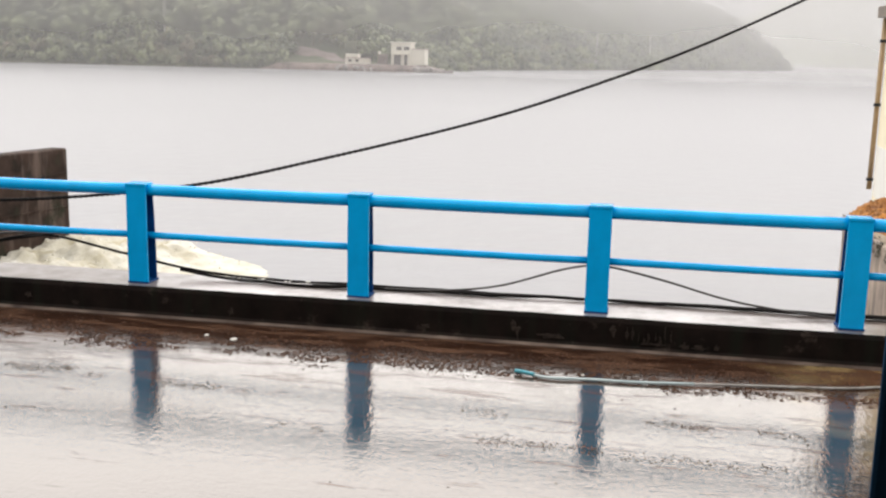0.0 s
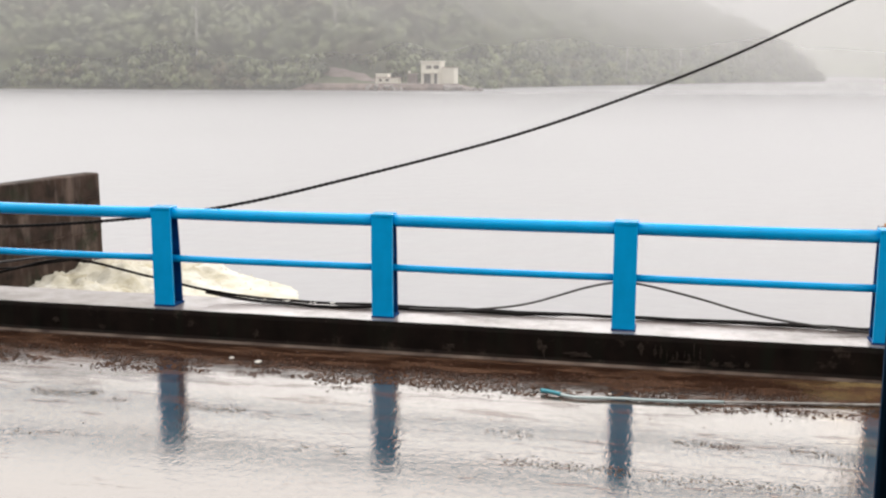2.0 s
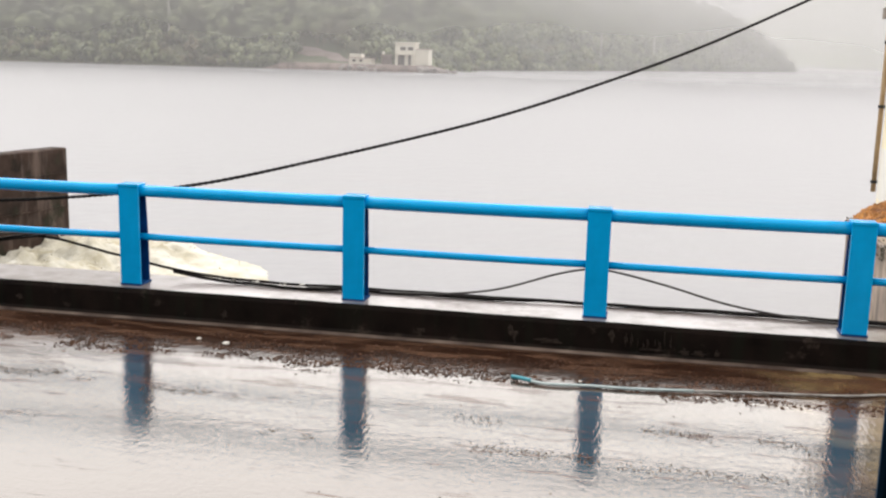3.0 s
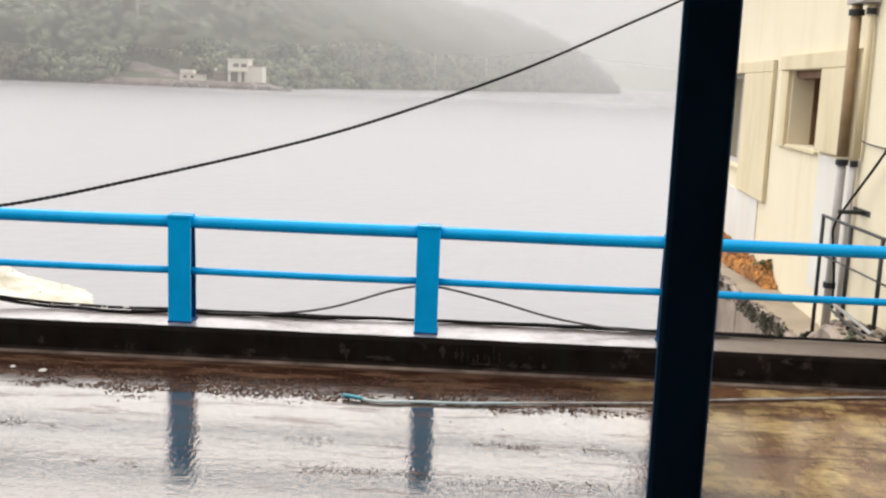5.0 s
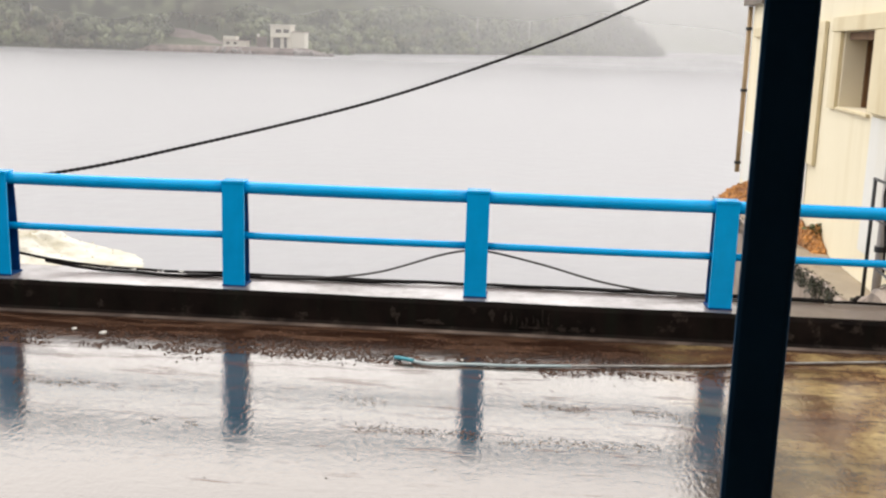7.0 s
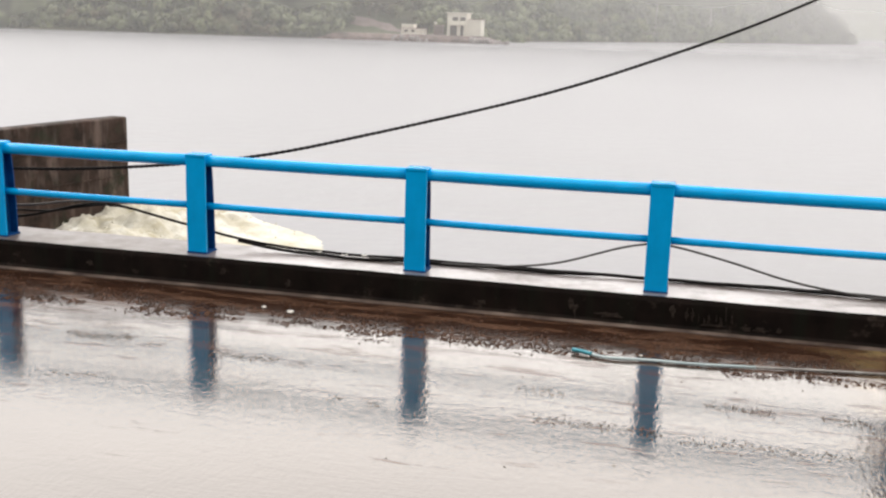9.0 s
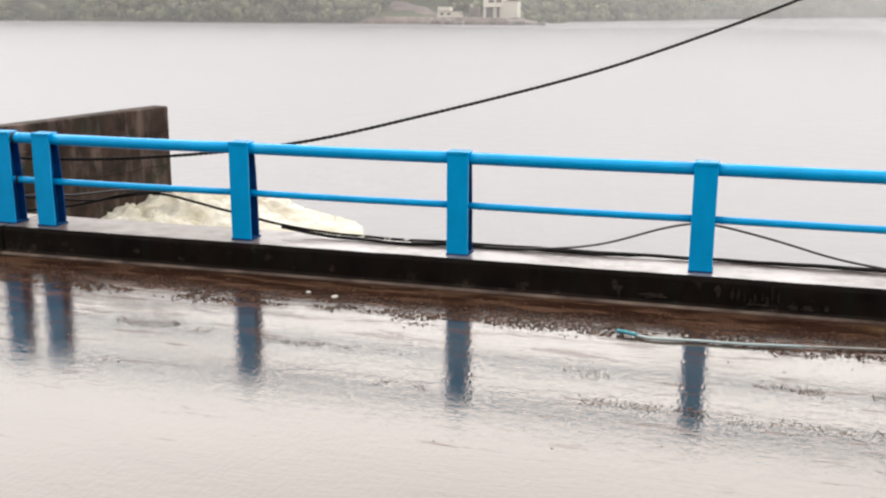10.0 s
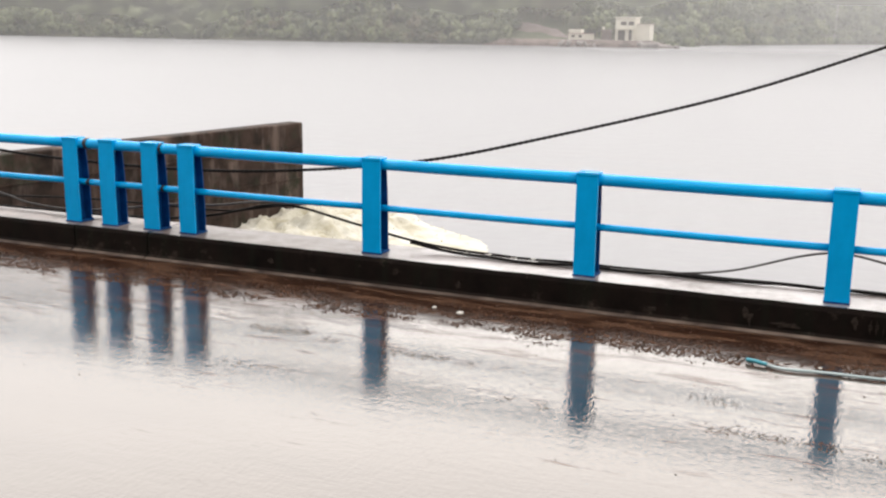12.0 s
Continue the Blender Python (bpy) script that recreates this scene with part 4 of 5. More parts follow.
cable("ground_cable", [(-5.6, 0.33, 0.278), (-4.65, 0.3, 0.28), (-3.46, 0.3, 0.29), (-2.5, 0.3, 0.32), (-1.86, 0.3, 0.40), (-1.01, 0.29, 0.575), (-0.16, 0.3, 0.44), (0.45, 0.31, 0.335), (1.1, 0.34, 0.283), (1.94, 0.36, 0.278), (3.04, 0.38, 0.276), (4.46, 0.38, 0.276), (5.95, 0.37, 0.276), (7.2, 0.36, 0.276), (9.0, 0.36, 0.276)],
      0.0125, BLACK_CABLE, "dark cable lying along the wet kerb top", wobble=0.012)
cable("second_ground_cable", [(0.35, 0.30, 0.33), (0.8, 0.30, 0.276), (1.5, 0.24, 0.272), (2.2, 0.30, 0.272), (3.2, 0.34, 0.272), (4.4, 0.42, 0.272), (5.6, 0.42, 0.272), (7.0, 0.42, 0.272)],
      0.015, BLACK_CABLE, "second black cable beside the thick one on the kerb", wobble=0.02)
cable("looped_cable", [(1.6, 0.30, 0.272), (2.4, 0.30, 0.276), (2.85, 0.3, 0.30), (3.28, 0.3, 0.37), (3.75, 0.28, 0.53), (3.98, 0.26, 0.59), (4.1, 0.25, 0.60), (4.28, 0.27, 0.575), (4.67, 0.3, 0.485), (5.12, 0.3, 0.372), (5.56, 0.3, 0.308), (6.04, 0.3, 0.272), (6.6, 0.32, 0.27)],
      0.0095, GREY_CABLE, "thin dark cable looped up to a railing post")
cable("draped_cable", [(-5.6, 0.3, 0.60), (-4.64, 0.3, 0.42), (-4.16, 0.3, 0.33), (-3.4, 0.3, 0.33), (-2.36, 0.3, 0.47), (-1.8, 0.3, 0.51), (-1.3, 0.28, 0.585), (-0.9, 0.24, 0.605), (-0.7, 0.2, 0.62)],
      0.011, GREY_CABLE, "dark cable draped up to the railing's middle rail")
cable("tied_cable", [(-4.9, 0.33, 0.37), (-3.6, 0.33, 0.44), (-2.6, 0.33, 0.45), (-1.7, 0.31, 0.46), (-1.2, 0.28, 0.54), (-0.85, 0.24, 0.60)],
      0.010, BLACK_CABLE, "thin black cable tied below the middle rail")

for sx, sy, sw in ((1.12, 0.30, 0.07), (1.38, 0.27, 0.06), (1.55, 0.30, 0.05), (0.92, 0.29, 0.04)):
    bm = bmesh.new()
    g = [[bm.verts.new((sw * (i / 4 - 0.5), 0.05 * (j / 2 - 0.5), 0.012 + 0.014 * fbm(i * 0.8 + sx * 9, j * 0.9))) for j in range(3)] for i in range(5)]
    for i in range(4):
        for j in range(2):
            bm.faces.new((g[i][j], g[i + 1][j], g[i + 1][j + 1], g[i][j + 1]))
    bmesh.ops.solidify(bm, geom=bm.faces[:], thickness=0.003)
    o = link_mesh("plastic_scrap", bm, PALE_STONE, True)
    o.location = (sx, sy, 0.277)
    tagged(o, "crumpled pale plastic scrap caught on the cables", "litter", "plastic scraps")

hose = thing("garden_hose", (3.58, -0.98, 0.0), "pale blue plastic hose lying on the wet road", "hose")
hp = [(3.70, -1.02), (3.84, -1.06), (4.12, -1.02), (4.47, -1.0), (5.25, -0.87), (5.87, -0.77), (6.23, -0.65), (7.0, -0.48), (7.62, -0.36), (8.6, -0.26), (10.0, -0.24)]
run = smooth_line([(x - 3.58, y + 0.98, 0.014) for x, y in hp], 8)
part("hose_body", tube(run[:29], 0.0115, 10), HOSE, hose, smooth=True)
part("hose_run", tube(run[28:], 0.0095, 10), HOSE_MUDDY, hose, "mud-stained stretch of the hose", smooth=True)
part("hose_end", tube(smooth_line([(-0.02, 0.0, 0.024), (0.05, -0.02, 0.024), (0.125, -0.042, 0.018)], 4), 0.0145, 10), HOSE_TIP, hose, "teal end of the hose", smooth=True)


# ---- grit, pebbles and drawn rail reflections on the road ----
def build_grit():
    rng = random.Random(11)
    V, F = [], []

    def grain(x, y, s):
        a = rng.uniform(0, 6.3)
        b = len(V)
        for k in range(4):
            V.append((x + s * rng.uniform(0.7, 1.5) * math.cos(a + k * 1.57), y + s * rng.uniform(0.5, 1.0) * math.sin(a + k * 1.57), 0.002))
        V.append((x, y, 0.003 + s * rng.uniform(0.25, 0.6)))
        for k in range(4):
            F.append((b + k, b + (k + 1) % 4, b + 4))

    # rails' reflections, as grains: start, end, distance from the kerb, how thick they lie
    for x0, x1, row, dens in ((-5.0, -4.1, -1.7, 150), (-3.6, -3.1, -1.9, 200), (-1.9, -1.2, -1.75, 170), (-0.1, 0.46, -1.70, 420), (0.58, 0.72, -1.76, 200), (1.12, 1.62, -1.82, 330), (1.7, 1.85, -1.89, 120),
                              (3.3, 3.62, -1.87, 210), (4.48, 4.92, -1.80, 300), (5.2, 5.48, -1.81, 240), (6.6, 7.3, -1.8, 150),
                              (0.2, 0.8, -2.52, 130), (2.2, 2.3, -2.43, 180), (2.46, 2.56, -2.41, 180), (3.5, 4.25, -2.37, 260), (4.35, 5.3, -2.42, 170), (6.2, 7.4, -2.45, 110), (-2.8, -2.0, -2.4, 110)):
        for k in range(int((x1 - x0) * dens * 1.5)):
            x = rng.uniform(x0, x1)
            grain(x, row + rng.gauss(0, 0.045) + 0.07 * fbm(x * 2.5, row), rng.uniform(0.0025, 0.0065))
    for k in range(160):
        grain(rng.uniform(-5, 9), rng.uniform(-3.2, -1.0), rng.uniform(0.004, 0.009))
    tagged(raw_mesh("rail_reflection_grit", V, F, REFLECTION_GRIT), "dark grains drawing the broken rail reflections on the road, with scattered grit", "grit", kind="stuff")
    V, F = [], []
    for k in range(16000):
        x = rng.uniform(-7, 6.2)
        edge = -0.95 + 0.16 * fbm(x * 1.1, 2) + 0.08 * fbm(x * 5, 4)
        y = edge + (abs(rng.gauss(0, 0.22)) if rng.random() < 0.72 else -abs(rng.gauss(0, 0.07)))
        if y < -0.2 and fbm(x * 2.2, y * 5, 6) > -0.18:
            grain(x, y, rng.uniform(0.004, 0.012) * (1.5 if rng.random() < 0.08 else 1))
    tagged(raw_mesh("gutter_silt", V, F, BROWN_GRIT), "red-brown silt grains lying in the gutter", "silt", kind="stuff")
    for x, y, s in ((1.0, -0.62, 0.022), (1.26, -0.70, 0.030), (4.05, -0.90, 0.014)):
        bm = bmesh.new()
        bmesh.ops.create_icosphere(bm, subdivisions=2, radius=s)
        for v in bm.verts:
            v.co *= 1 + 0.25 * fbm(v.co.x * 30 + x, v.co.y * 30, v.co.z * 30)
            v.co.z *= 0.5
        o = link_mesh("pebble", bm, PALE_STONE, True)
        o.location = (x, y, s * 0.42)
        tagged(o, "small pale pebble on the wet road", "pebble", "pebbles")


build_grit()

# ---- navy pole close to the camera ----
pole = thing("canopy_pole", (4.656, -7.039, 0.0), "dark navy painted square steel pole on the road", "pole")
pole.rotation_euler = (0, 0, radians(-14))
part("shaft", box(-0.0275, -0.0275, 0.012, 0.0275, 0.0275, 3.30, 0.006), NAVY, pole)
part("base_plate", box(-0.09, -0.09, 0.003, 0.09, 0.09, 0.015, 0.003), NAVY, pole)

# ---- unseen shelter over and behind the camera, added to shade pole and railing ----
def build_shade_shelter():
    roof = link_mesh("shade_roof", box(-9, -13.2, 3.30, 16, -6.9, 3.42, 0.01), SHEET)
    tagged(roof, "unseen grey sheet canopy roof added to shade the pole and railing", "canopy", kind="structure")
    back = link_mesh("shade_wall_back", box(-9, -13.5, 0.01, 16, -13.2, 3.6), SHADE_WALL)
    tagged(back, "unseen dull wall behind the canopy added to cut the light", "wall", kind="structure")


build_shade_shelter()

# ---- cream building beyond the railing ----
FX, FY, SLOPE = 8.22, 0.50, 0.065     # foot of the facade and how it veers away


def face(y, out=0.0):
    """x on the facade at y, out metres towards the lake."""
    return FX + (y - FY) * SLOPE - out


def wall_box(y0, y1, z0, z1, out0, out1, bevel=0.0):
    """A block following the facade, from out0 to out1 metres proud of it."""
    bm = bmesh.new()
    q = [bm.verts.new((face(y, o), y, z)) for z in (z0, z1) for y, o in ((y0, out0), (y1, out0), (y1, out1), (y0, out1))]
    for f in ((0, 1, 2, 3), (4, 5, 6, 7), (0, 1, 5, 4), (1, 2, 6, 5), (2, 3, 7, 6), (3, 0, 4, 7)):
        bm.faces.new([q[k] for k in f])
    if bevel:
        bmesh.ops.bevel(bm, geom=bm.edges[:], offset=bevel, segments=2, affect="EDGES")
    return bm


def prism(y0, y1, depth, z0, z1, bm=None):
    """A stretch of the thick wall between two places along the facade."""
    own = bm or bmesh.new()
    q = [own.verts.new((face(y) + d, y, z)) for z in (z0, z1) for y, d in ((y0, 0), (y1, 0), (y1, depth), (y0, depth))]
    for f in ((0, 1, 2, 3), (4, 5, 6, 7), (0, 1, 5, 4), (1, 2, 6, 5), (2, 3, 7, 6), (3, 0, 4, 7)):
        own.faces.new([q[k] for k in f])
    return own


def build_house():
    h = thing("lakeside_building", (0, 0, 0), "cream painted lakeside building with rain-stained walls beyond the railing", "building")
    zb, zt, step = WATER_Z - 1.2, 5.4, 12.3
    W2 = (4.22, 5.80, 1.62, 2.58)
    W1 = (8.95, 10.90, 1.06, 2.57)
    t = 0.46
    bm = bmesh.new()
    prism(FY, W2[0], t, zb, zt, bm)
    prism(W2[0], W2[1], t, zb, W2[2], bm)
    prism(W2[0], W2[1], t, W2[3], zt, bm)
    prism(W2[1], W1[0], t, zb, zt, bm)
    prism(W1[0], W1[1], t, zb, W1[2], bm)
    prism(W1[0], W1[1], t, W1[3], zt, bm)
    prism(W1[1], step, t, zb, zt, bm)
    prism(step, 13.75, t, zb, 3.20, bm)
    bmesh.ops.remove_doubles(bm, verts=bm.verts[:], dist=0.0005)
    part("lake_wall", bm, CREAM, h)
    part("road_wall", box(face(FY) + t, FY, zb, 17.0, FY + 0.3, zt), CREAM, h)
    part("end_wall", box(face(13.45) + t, 13.45, zb, 17.0, 13.75, 3.20), CREAM, h)
    part("inner_wall", box(face(step) + t, step - 0.3, 3.20, 17.0, step, zt), CREAM, h)
    part("back_wall", box(17.0, FY, zb, 17.3, 13.75, zt), CREAM, h)
    part("roof", box(7.9, FY - 0.3, zt, 17.5, step + 0.2, zt + 0.18, 0.01), CEMENT, h)
    part("low_roof", box(face(13.0) - 0.14, step + 0.003, 3.20, 17.2, 13.95, 3.42, 0.015), CEMENT, h, "stained grey roof edge")
    # raised surrounds and the boxed-in panel between window and pipes
    part("window_hood", wall_box(2.66, 6.32, 2.585, 2.77, 0.003, 0.07, 0.008), CREAM_TRIM, h)
    part("panel", wall_box(2.66, 4.16, 1.64, 2.583, 0.003, 0.07, 0.008), CREAM_TRIM, h, "stained projecting panel")
    part("surround", wall_box(5.86, 6.30, 1.58, 2.583, 0.003, 0.05, 0.006), CREAM_TRIM, h)
    part("window_hood", wall_box(6.8, 13.2, 2.575, 2.74, 0.003, 0.06, 0.008), CREAM_TRIM, h)
    part("surround", wall_box(6.8, 8.88, 0.72, 2.573, 0.003, 0.06, 0.008), CREAM_TRIM, h)
    part("dado", wall_box(2.85, 4.10, 0.05, 1.60, 0.003, 0.016), WHITEWASH, h, "whitewashed wall patch")
    part("dado", wall_box(7.3, 13.6, -0.3, 0.70, 0.003, 0.016), WHITEWASH, h, "whitewashed wall patch")
    # far window: sliding panes in a grey frame
    w = part("window", wall_box(W1[0] + 0.02, W1[1] - 0.02, W1[2] - 0.05, W1[2] - 0.003, -0.16, 0.05, 0.005), CREAM_TRIM, h, "grey-framed sliding window")
    ya, yb, za, zc = W1
    for a, b, c, d in ((ya + 0.004, ya + 0.07, za + 0.004, zc - 0.004), (yb - 0.07, yb - 0.004, za + 0.004, zc - 0.004), ((ya + yb) / 2 - 0.04, (ya + yb) / 2 + 0.04, za + 0.074, zc - 0.074),
                       (ya + 0.072, yb - 0.072, za + 0.004, za + 0.072), (ya + 0.072, yb - 0.072, zc - 0.072, zc - 0.004), (ya + 0.072, (ya + yb) / 2 - 0.042, za + 0.46, za + 0.52)):
        part("frame", wall_box(a, b, c, d, -0.17, -0.12, 0.004), ALU, w)
    part("pane", wall_box(ya + 0.07, (ya + yb) / 2 - 0.04, za + 0.07, zc - 0.07, -0.15, -0.144), GLASS, w)
    part("pane", wall_box((ya + yb) / 2 + 0.04, yb - 0.07, za + 0.07, zc - 0.07, -0.15, -0.144), GLASS, w)
    # near window: boarded up, deep in its reveal
    ya, yb, za, zc = W2
    w = part("window", wall_box(ya + 0.01, yb - 0.01, za - 0.04, za - 0.003, -0.32, 0.05, 0.005), CREAM_TRIM, h, "small boarded-up window")
    part("board", wall_box(ya + 0.004, yb - 0.004, za + 0.004, zc - 0.004, -0.37, -0.33), BOARD, w)
    # the soffit's shade is put in as a brown block
    part("soffit_shade", wall_box(ya + 0.004, yb - 0.004, zc - 0.10, zc - 0.004, -0.327, -0.05, 0.004), BOARD, w, "stained brown block painted in for the shaded soffit under the lintel")
    part("frame", wall_box(ya + 0.004, ya + 0.06, za + 0.004, zc - 0.104, -0.328, -0.28, 0.004), BOARD, w)
    part("frame", wall_box(yb - 0.06, yb - 0.004, za + 0.004, zc - 0.104, -0.328, -0.28, 0.004), BOARD, w)
    part("floor", box(face(FY) + t + 0.5, FY + 0.31, 0.0, 16.99, 13.44, 0.12), CEMENT, h)


def pipe(name, pts, r, mat, label, rings=()):
    p = thing(name, pts[0], label, "pipe")
    o = Vector(pts[0])
    part("pipe_run", tube([Vector(q) - o for q in pts], r, 14), mat, p, smooth=True)
    for z in rings:
        c = Vector((pts[0][0], pts[0][1], z)) - o
        part("collar", tube([c - Vector((0, 0, 0.03)), c + Vector((0, 0, 0.03))], r * 1.4, 14), STEEL_DARK, p)
    return p


def build_house_fittings():
    yp = 2.76
    pipe("drain_pipe", [(face(yp, 0.13), yp, -0.2), (face(yp, 0.13), yp, 1.0), (face(yp, 0.13), yp, 1.62)], 0.046, PVC, "pale grey drain pipe down the cream wall", (1.60, 0.30))
    pipe("waste_pipe", [(face(2.58, 0.06), 2.58, 0.0), (face(2.58, 0.06), 2.58, 1.62)], 0.030, PVC, "thin pale pipe beside the drain pipe", (1.60,))
    pipe("brown_downpipe", [(face(yp, 0.135), yp, 1.66), (face(yp, 0.135), yp, 2.4), (face(yp, 0.135), yp, 3.198)], 0.056, BROWN_PIPE, "stained brown downpipe on the cream wall", (3.12,))
    pipe("vent_pipe", [(face(2.52, 0.06), 2.52, 1.66), (face(2.52, 0.06), 2.52, 3.198)], 0.035, CREAM_TRIM, "slim cream pipe beside the brown downpipe", (3.12,))
    pipe("corner_downpipe", [(face(13.82, 0.06), 13.84, -0.2), (face(13.82, 0.06), 13.84, 1.4), (face(13.82, 0.06), 13.84, 3.19)], 0.05, BROWN_PIPE, "dark rusty downpipe at the building corner", (2.75, 1.5, 0.0))
    hd = thing("rainwater_head", (face(2.68, 0.10), 2.68, 3.20), "pale grey rainwater head above the two pipes", "pipe")
    part("hopper", box(-0.10, -0.26, 0.0, 0.09, 0.20, 0.20, 0.012), PVC, hd)
    part("rim", box(-0.115, -0.275, 0.20, 0.095, 0.215, 0.23, 0.006), PVC, hd)
    brk = thing("wall_bracket", (face(2.25), 2.25, 1.14), "dark steel bracket on the cream wall", "bracket")
    part("arm", box(-0.26, -0.025, -0.02, 0.0, 0.025, 0.02, 0.004), STEEL_DARK, brk)
    part("plate", box(-0.012, -0.30, -0.03, -0.003, 0.30, 0.03, 0.002), STEEL_DARK, brk)
    cable("wall_cable", [(8.42, 0.10, 3.70), (8.34, 0.40, 3.22), (face(0.75, 0.05), 0.72, 2.75), (face(1.1, 0.1), 0.95, 2.22), (face(1.8, 0.1), 1.65, 1.72), (8.19, 2.44, 1.14), (8.15, 2.55, 0.95), (8.16, 2.57, 0.80), (8.19, 2.52, 0.45), (8.2, 2.5, 0.1)], 0.013, BLACK_CABLE, "thick black cable hanging down the cream wall")
    cable("wall_wire", [(face(2.5, 0.03), 2.5, 1.84), (face(2.2, 0.02), 2.2, 1.815), (face(1.2, 0.02), 1.2, 1.80), (face(0.55, 0.02), 0.55, 1.80)], 0.007, GREY_CABLE, "thin wire along the cream wall")


LEDGE_X, LEDGE_Y0, LEDGE_Y1 = 7.93, 2.70, 11.0


def ledge_top(y):
    return -0.30 - 0.007 * (y - LEDGE_Y0) + 0.012 * fbm(y * 1.2, 2)


def ledge_edge(y):
    return LEDGE_X + 0.013 * (y - LEDGE_Y0) + 0.03 * fbm(y * 1.5, 6)


def build_ledge():
    """Cement ledge along the foot of the facade, with an orange rubble heap on it."""
    bm = bmesh.new()
    n = 40
    rows = []
    for i in range(n + 1):
        y = LEDGE_Y0 + (LEDGE_Y1 - LEDGE_Y0) * i / n
        top, l = ledge_top(y), ledge_edge(y)
        rows.append([bm.verts.new((x, y, z)) for x, z in ((face(y, 0.004), top), (l + 0.03, top), (l, top - 0.03), (l + 0.012, top - 0.10), (l + 0.03, WATER_Z - 1), (face(y, 0.004), WATER_Z - 1))])
    for a, b in zip(rows, rows[1:]):
        for q in range(6):
            bm.faces.new((a[q], b[q], b[(q + 1) % 6], a[(q + 1) % 6]))
    bm.faces.new(rows[0])
    bm.faces.new(rows[-1][::-1])
    tagged(link_mesh("ledge", bm, LEDGE_FACE), "streaked wet cement ledge along the building foot", "ledge", kind="structure")
    cap = bmesh.new()
    g = []
    for i in range(n + 1):
        y = LEDGE_Y0 + 0.02 + (LEDGE_Y1 - LEDGE_Y0 - 0.05) * i / n
        a, b = ledge_edge(y) + 0.06 + 0.03 * fbm(y * 2.0, 4), face(y, 0.006)
        g.append([cap.verts.new((a + (b - a) * q / 5, y, ledge_top(y) + 0.006 + 0.006 * max(0, fbm(y * 3, q)))) for q in range(6)])
    for a, b in zip(g, g[1:]):
        for q in range(5):
            cap.faces.new((a[q], b[q], b[q + 1], a[q + 1]))
    tagged(link_mesh("ledge_screed", cap, TAN), "pale tan cement screed on top of the ledge", "ledge", kind="structure")

    heap = thing("rubble_heap", (0, 0, 0), "orange lichen-covered rubble heap on the cement ledge", "rubble")
    y0, y1 = 5.5, 10.95

    def spread(y):
        """How far the heap reaches out from the wall."""
        k = (y - y0) / (y1 - y0)
        return (face(y) - ledge_edge(y) - 0.05) * (0.30 + 0.68 * k ** 0.8)

    def heap_z(y, u):
        k = (y - y0) / (y1 - y0)
        ends = min(1.0, k / 0.10, (1 - k) / 0.05) ** 0.7
        rise = 0.20 + 0.10 * fbm(y * 1.4, u * 1.5, 2) + 0.06 * fbm(y * 4.5, u * 5, 7) + 0.24 * k ** 6
        return ledge_top(y) - 0.02 + max(0.0, ends) * rise * max(0.0, 1 - u ** 2.6) ** 0.6

    bm = bmesh.new()
    nx, ny = 18, 90
    g = []
    for i in range(nx + 1):
        u = i / nx
        g.append([bm.verts.new((face(y, 0.01 + spread(y) * u * (1 + 0.06 * fbm(y * 3, 1))), y, heap_z(y, u))) for y in (y0 + (y1 - y0) * j / ny for j in range(ny + 1))])
    for i in range(nx):
        for j in range(ny):
            bm.faces.new((g[i][j], g[i + 1][j], g[i + 1][j + 1], g[i][j + 1]))
    part("mound", bm, RUSTY_SOIL, heap)
    rng = random.Random(3)
    V, F = [], []
    for k in range(900):
        y, u = rng.uniform(y0 + 0.1, y1 - 0.1), rng.random() ** 0.8 * 0.98
        s = rng.uniform(0.012, 0.045)
        c = Vector((face(y, 0.01 + spread(y) * u), y, heap_z(y, u)))
        b = len(V)
        for q in range(6):
            a = q * 1.047 + rng.uniform(-0.3, 0.3)
            V.append(tuple(c + Vector((s * math.cos(a), s * math.sin(a) * 1.2, rng.uniform(-0.02, 0.01)))))
        V.append(tuple(c + Vector((rng.uniform(-0.01, 0.01), 0, s * rng.uniform(0.6, 1.2)))))
        F += [(b + q, b + (q + 1) % 6, b + 6) for q in range(6)]
    o = raw_mesh("loose_stone", V, F, RUSTY_SOIL)
    o.parent = heap
    tagged(o, "broken orange stones", kind="stuff")
    # moss hanging over the ledge's edge, thickest towards the ramp
    V, F = [], []
    for k in range(2600):
        y = LEDGE_Y0 + (LEDGE_Y1 - LEDGE_Y0) * rng.random() ** 2.4
        if fbm(y * 1.9, 3) < -0.10:
            continue
        drop = rng.random() ** 1.6
        out = rng.uniform(-0.015, 0.03) if drop > 0.15 else rng.uniform(-0.10, 0.03)
        c = Vector((ledge_edge(y) - out - 0.004, y, ledge_top(y) + 0.005 - 0.22 * drop))
        s, a = rng.uniform(0.010, 0.030), rng.uniform(0, 6.3)
        b = len(V)
        V += [tuple(c + Vector(p)) for p in ((0.01, -s * math.cos(a), -s * math.sin(a)), (-0.012, s * math.sin(a), -s * math.cos(a)), (0.0, s * math.cos(a), s * math.sin(a)), (-0.006, -s * math.sin(a), s * math.cos(a)))]
        F.append((b, b + 1, b + 2, b + 3))
    tagged(raw_mesh("moss", V, F, MOSS), "dark wet moss along the ledge edge", "moss", kind="stuff")


def ramp_top(y):
    """The ramp falls from the kerb to the ledge, with rubble heaped across its middle."""
    return 0.20 - 0.46 * (y - 0.475) / 2.22 + 0.17 * math.exp(-((y - 1.55) / 0.55) ** 2)


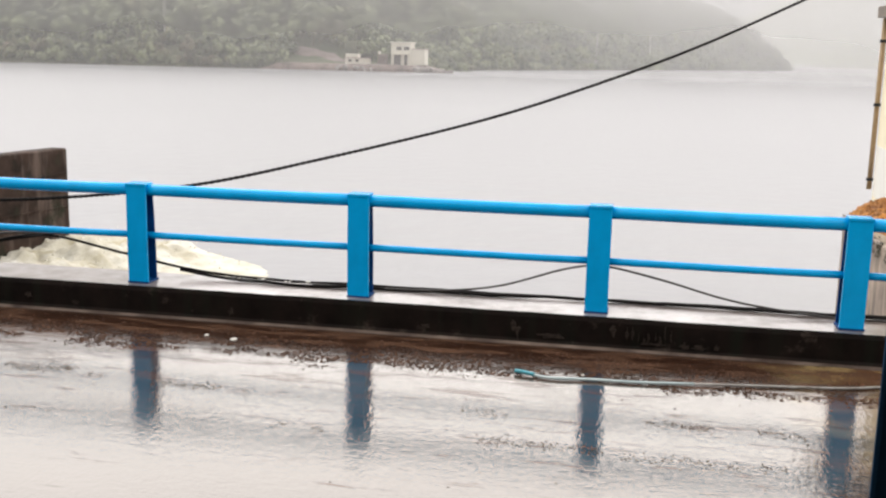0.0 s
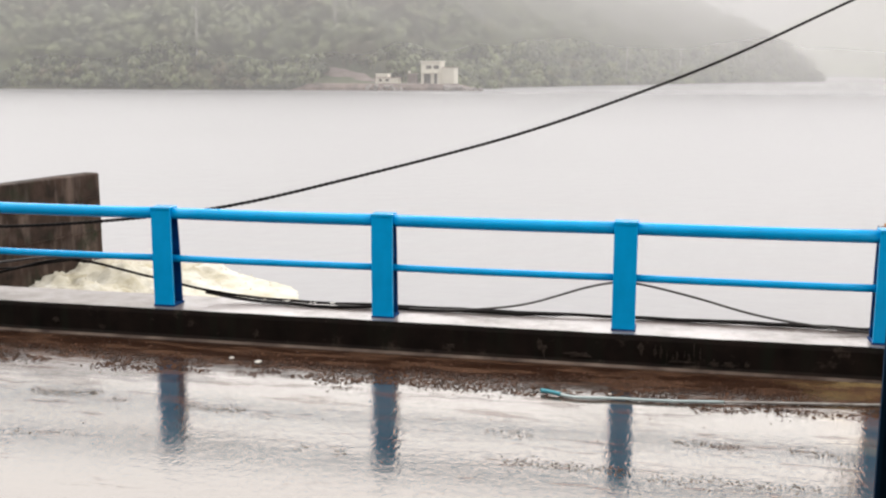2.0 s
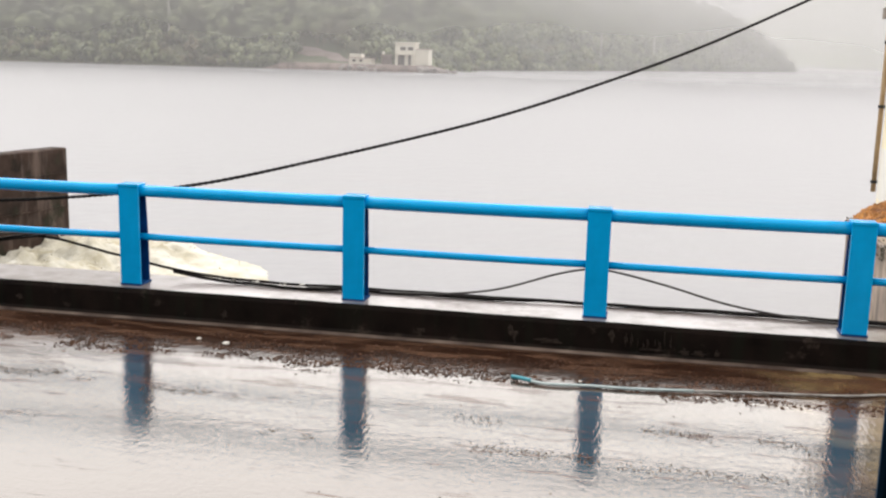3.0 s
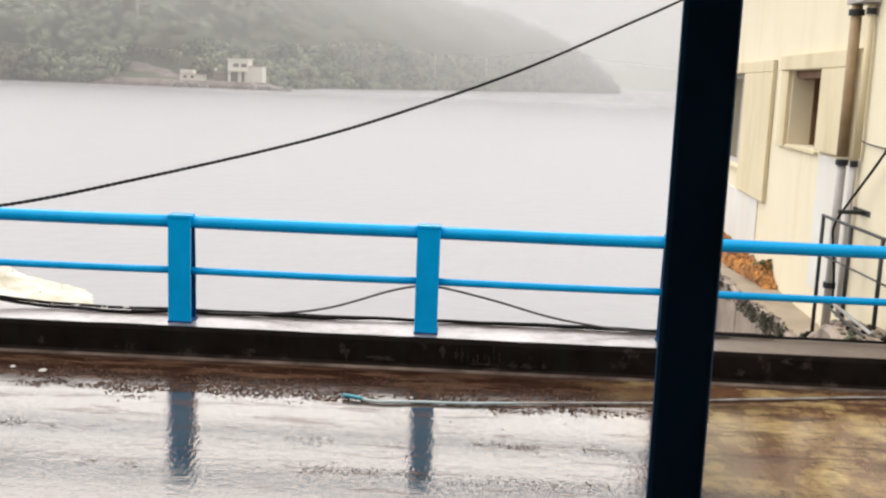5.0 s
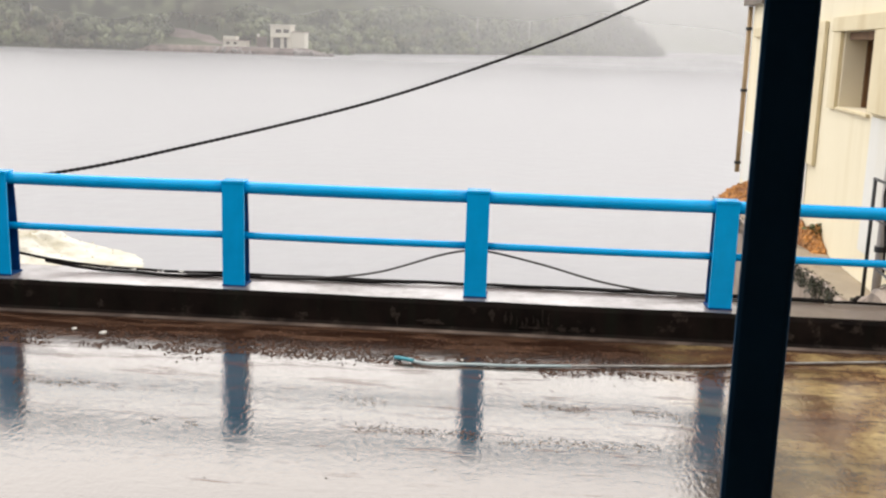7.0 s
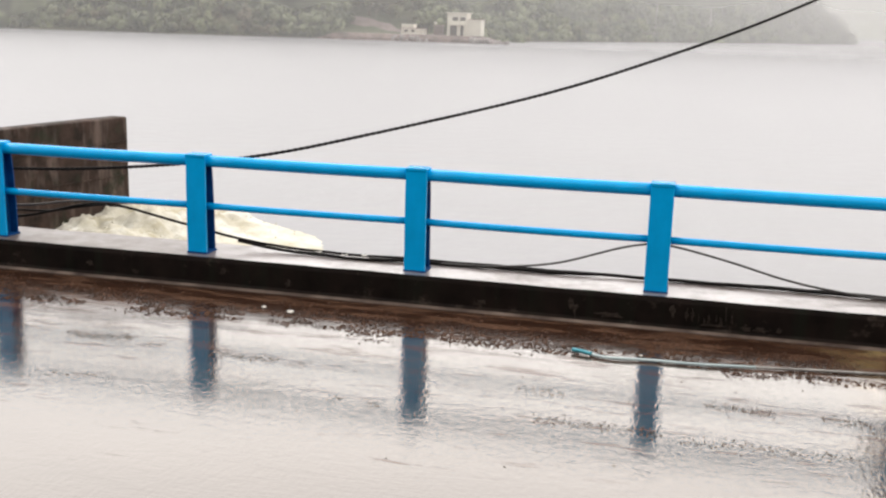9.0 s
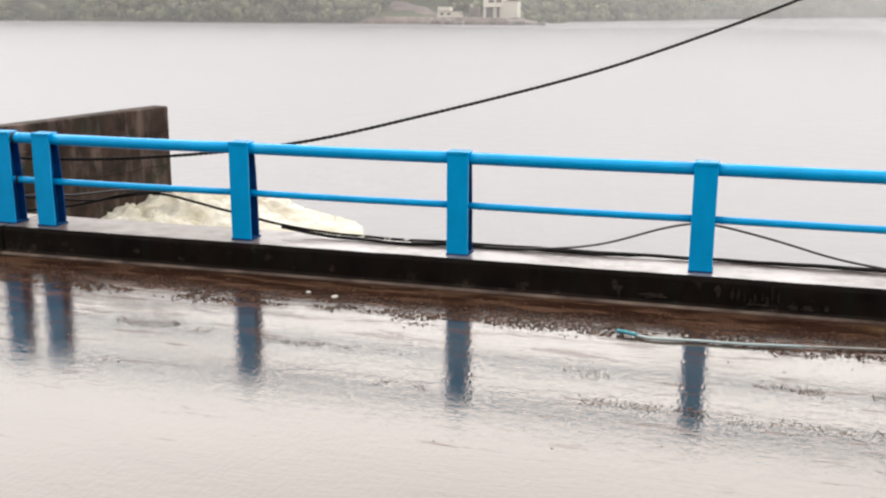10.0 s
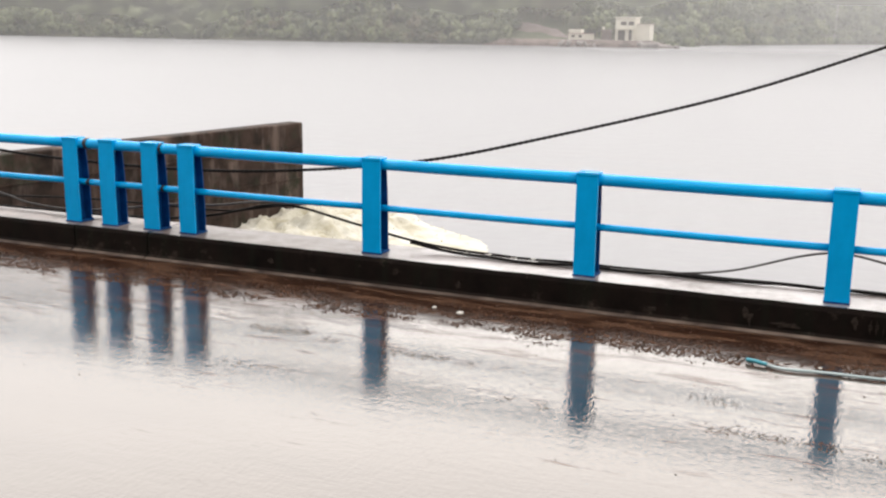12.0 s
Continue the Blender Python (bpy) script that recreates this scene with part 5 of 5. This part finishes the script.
def build_landing():
    """Broken cement ramp from the kerb down to the ledge, with a dark steel handrail."""
    bm = bmesh.new()
    n = 16
    rows = []
    for i in range(n + 1):
        y = 0.475 + 2.22 * i / n
        top = ramp_top(y) + 0.03 * fbm(y * 2.5, 4)
        l = 7.62 + 0.05 * fbm(y * 2, 1) + 0.33 * i / n
        rows.append([bm.verts.new(p) for p in ((face(y, 0.004), y, top), (l + 0.04, y, top), (l, y, top - 0.05), (l - 0.02, y, WATER_Z - 1), (face(y, 0.004), y, WATER_Z - 1))])
    for a, b in zip(rows, rows[1:]):
        for q in range(5):
            bm.faces.new((a[q], b[q], b[(q + 1) % 5], a[(q + 1) % 5]))
    bm.faces.new(rows[0])
    bm.faces.new(rows[-1][::-1])
    tagged(link_mesh("ramp", bm, LEDGE_FACE), "broken wet cement ramp beside the building", "ramp", kind="structure")
    rng = random.Random(8)
    for k in range(110):
        y = rng.uniform(0.6, 2.65)
        x = rng.uniform(7.70 + 0.1 * y, 8.17)
        s = rng.uniform(0.014, 0.055)
        bm = bmesh.new()
        bmesh.ops.create_icosphere(bm, subdivisions=2, radius=s)
        for v in bm.verts:
            q = v.co * (6 / s * 0.1)
            v.co *= 1 + 0.8 * fbm(q.x * 1.7 + k * 3.1, q.y * 1.7, q.z * 1.7, 2)
            v.co.z *= 0.6
        o = link_mesh("rubble_stone", bm, rng.choice((CEMENT, CEMENT, LEDGE_FACE, MOSS, KERB_FACE)))
        o.location = (x, y, ramp_top(y) + s * 0.30)
        o.rotation_euler = (0, 0, rng.uniform(0, 6))
        tagged(o, "broken grey cement lump on the ramp", "rubble", "rubble lumps")
    r = thing("handrail", (8.17, 0.9, 0.0), "dark steel handrail on the cement ramp", "handrail")
    for y, z0 in ((2.95, -0.30), (2.12, -0.16), (1.31, 0.0), (0.97, 0.07)):
        top = 1.01 if y > 1.1 else 0.62
        part("post", tube([(0, y - 0.9, z0), (0, y - 0.9, top)], 0.021, 10), STEEL_DARK, r, smooth=True)
    part("top_bar", tube([(0, 2.08, 1.015), (0, 0.4, 1.015), (0.02, 0.02, 1.03)], 0.016, 10), STEEL_DARK, r, smooth=True)
    part("mid_bar", tube([(0, 2.07, 0.60), (0, 0.4, 0.61), (0, 0.05, 0.61)], 0.010, 10), STEEL_DARK, r, smooth=True)
    s = thing("steel_plank", (7.98, 0.75, 0.20), "pale galvanised steel channel leaning on the ramp", "plank")
    part("web", tube([(0.06, 1.35, 0.05), (-0.01, 0.6, 0.06), (-0.03, 0.03, 0.04)], 0.017, 6), STEEL_PALE, s)
    part("flange", tube([(0.0, 1.35, 0.02), (-0.07, 0.6, 0.03), (-0.09, 0.03, 0.01)], 0.013, 6), STEEL_DARK, s)


def weed(at, r, h, n, seed):
    rng = random.Random(seed)
    V, F = [], []
    for k in range(n):
        a, d = rng.uniform(0, 6.3), r * rng.random() ** 0.6
        x, y, z = d * math.cos(a), d * math.sin(a), h * rng.uniform(0.1, 1.0) * (1 - 0.5 * d / r)
        s = rng.uniform(0.02, 0.05)
        b, q = len(V), rng.uniform(0, 6.3)
        V += [(x, y, z), (x + s * math.cos(q), y + s * math.sin(q), z + s * 0.6), (x + 2.2 * s * math.cos(q + 0.3), y + 2.2 * s * math.sin(q + 0.3), z + s * 0.2), (x + s * math.cos(q + 0.8), y + s * math.sin(q + 0.8), z - 0.2 * s)]
        F.append((b, b + 1, b + 2, b + 3))
        V += [(0.3 * x - 0.003, 0.3 * y, -0.02), (0.3 * x + 0.003, 0.3 * y, -0.02), (x, y, z)]
        F.append((b + 4, b + 5, b + 6))
    o = raw_mesh("weed", V, F, WEED)
    o.location = at
    tagged(o, "small green weed growing from the cement", "weed", "weeds", "stuff")


build_house()
build_house_fittings()
build_ledge()
build_landing()
weed((8.17, 0.62, 0.20), 0.09, 0.20, 60, 1)
weed((8.55, 6.1, -0.12), 0.14, 0.16, 70, 2)
weed((8.80, 10.2, -0.06), 0.2, 0.36, 90, 5)
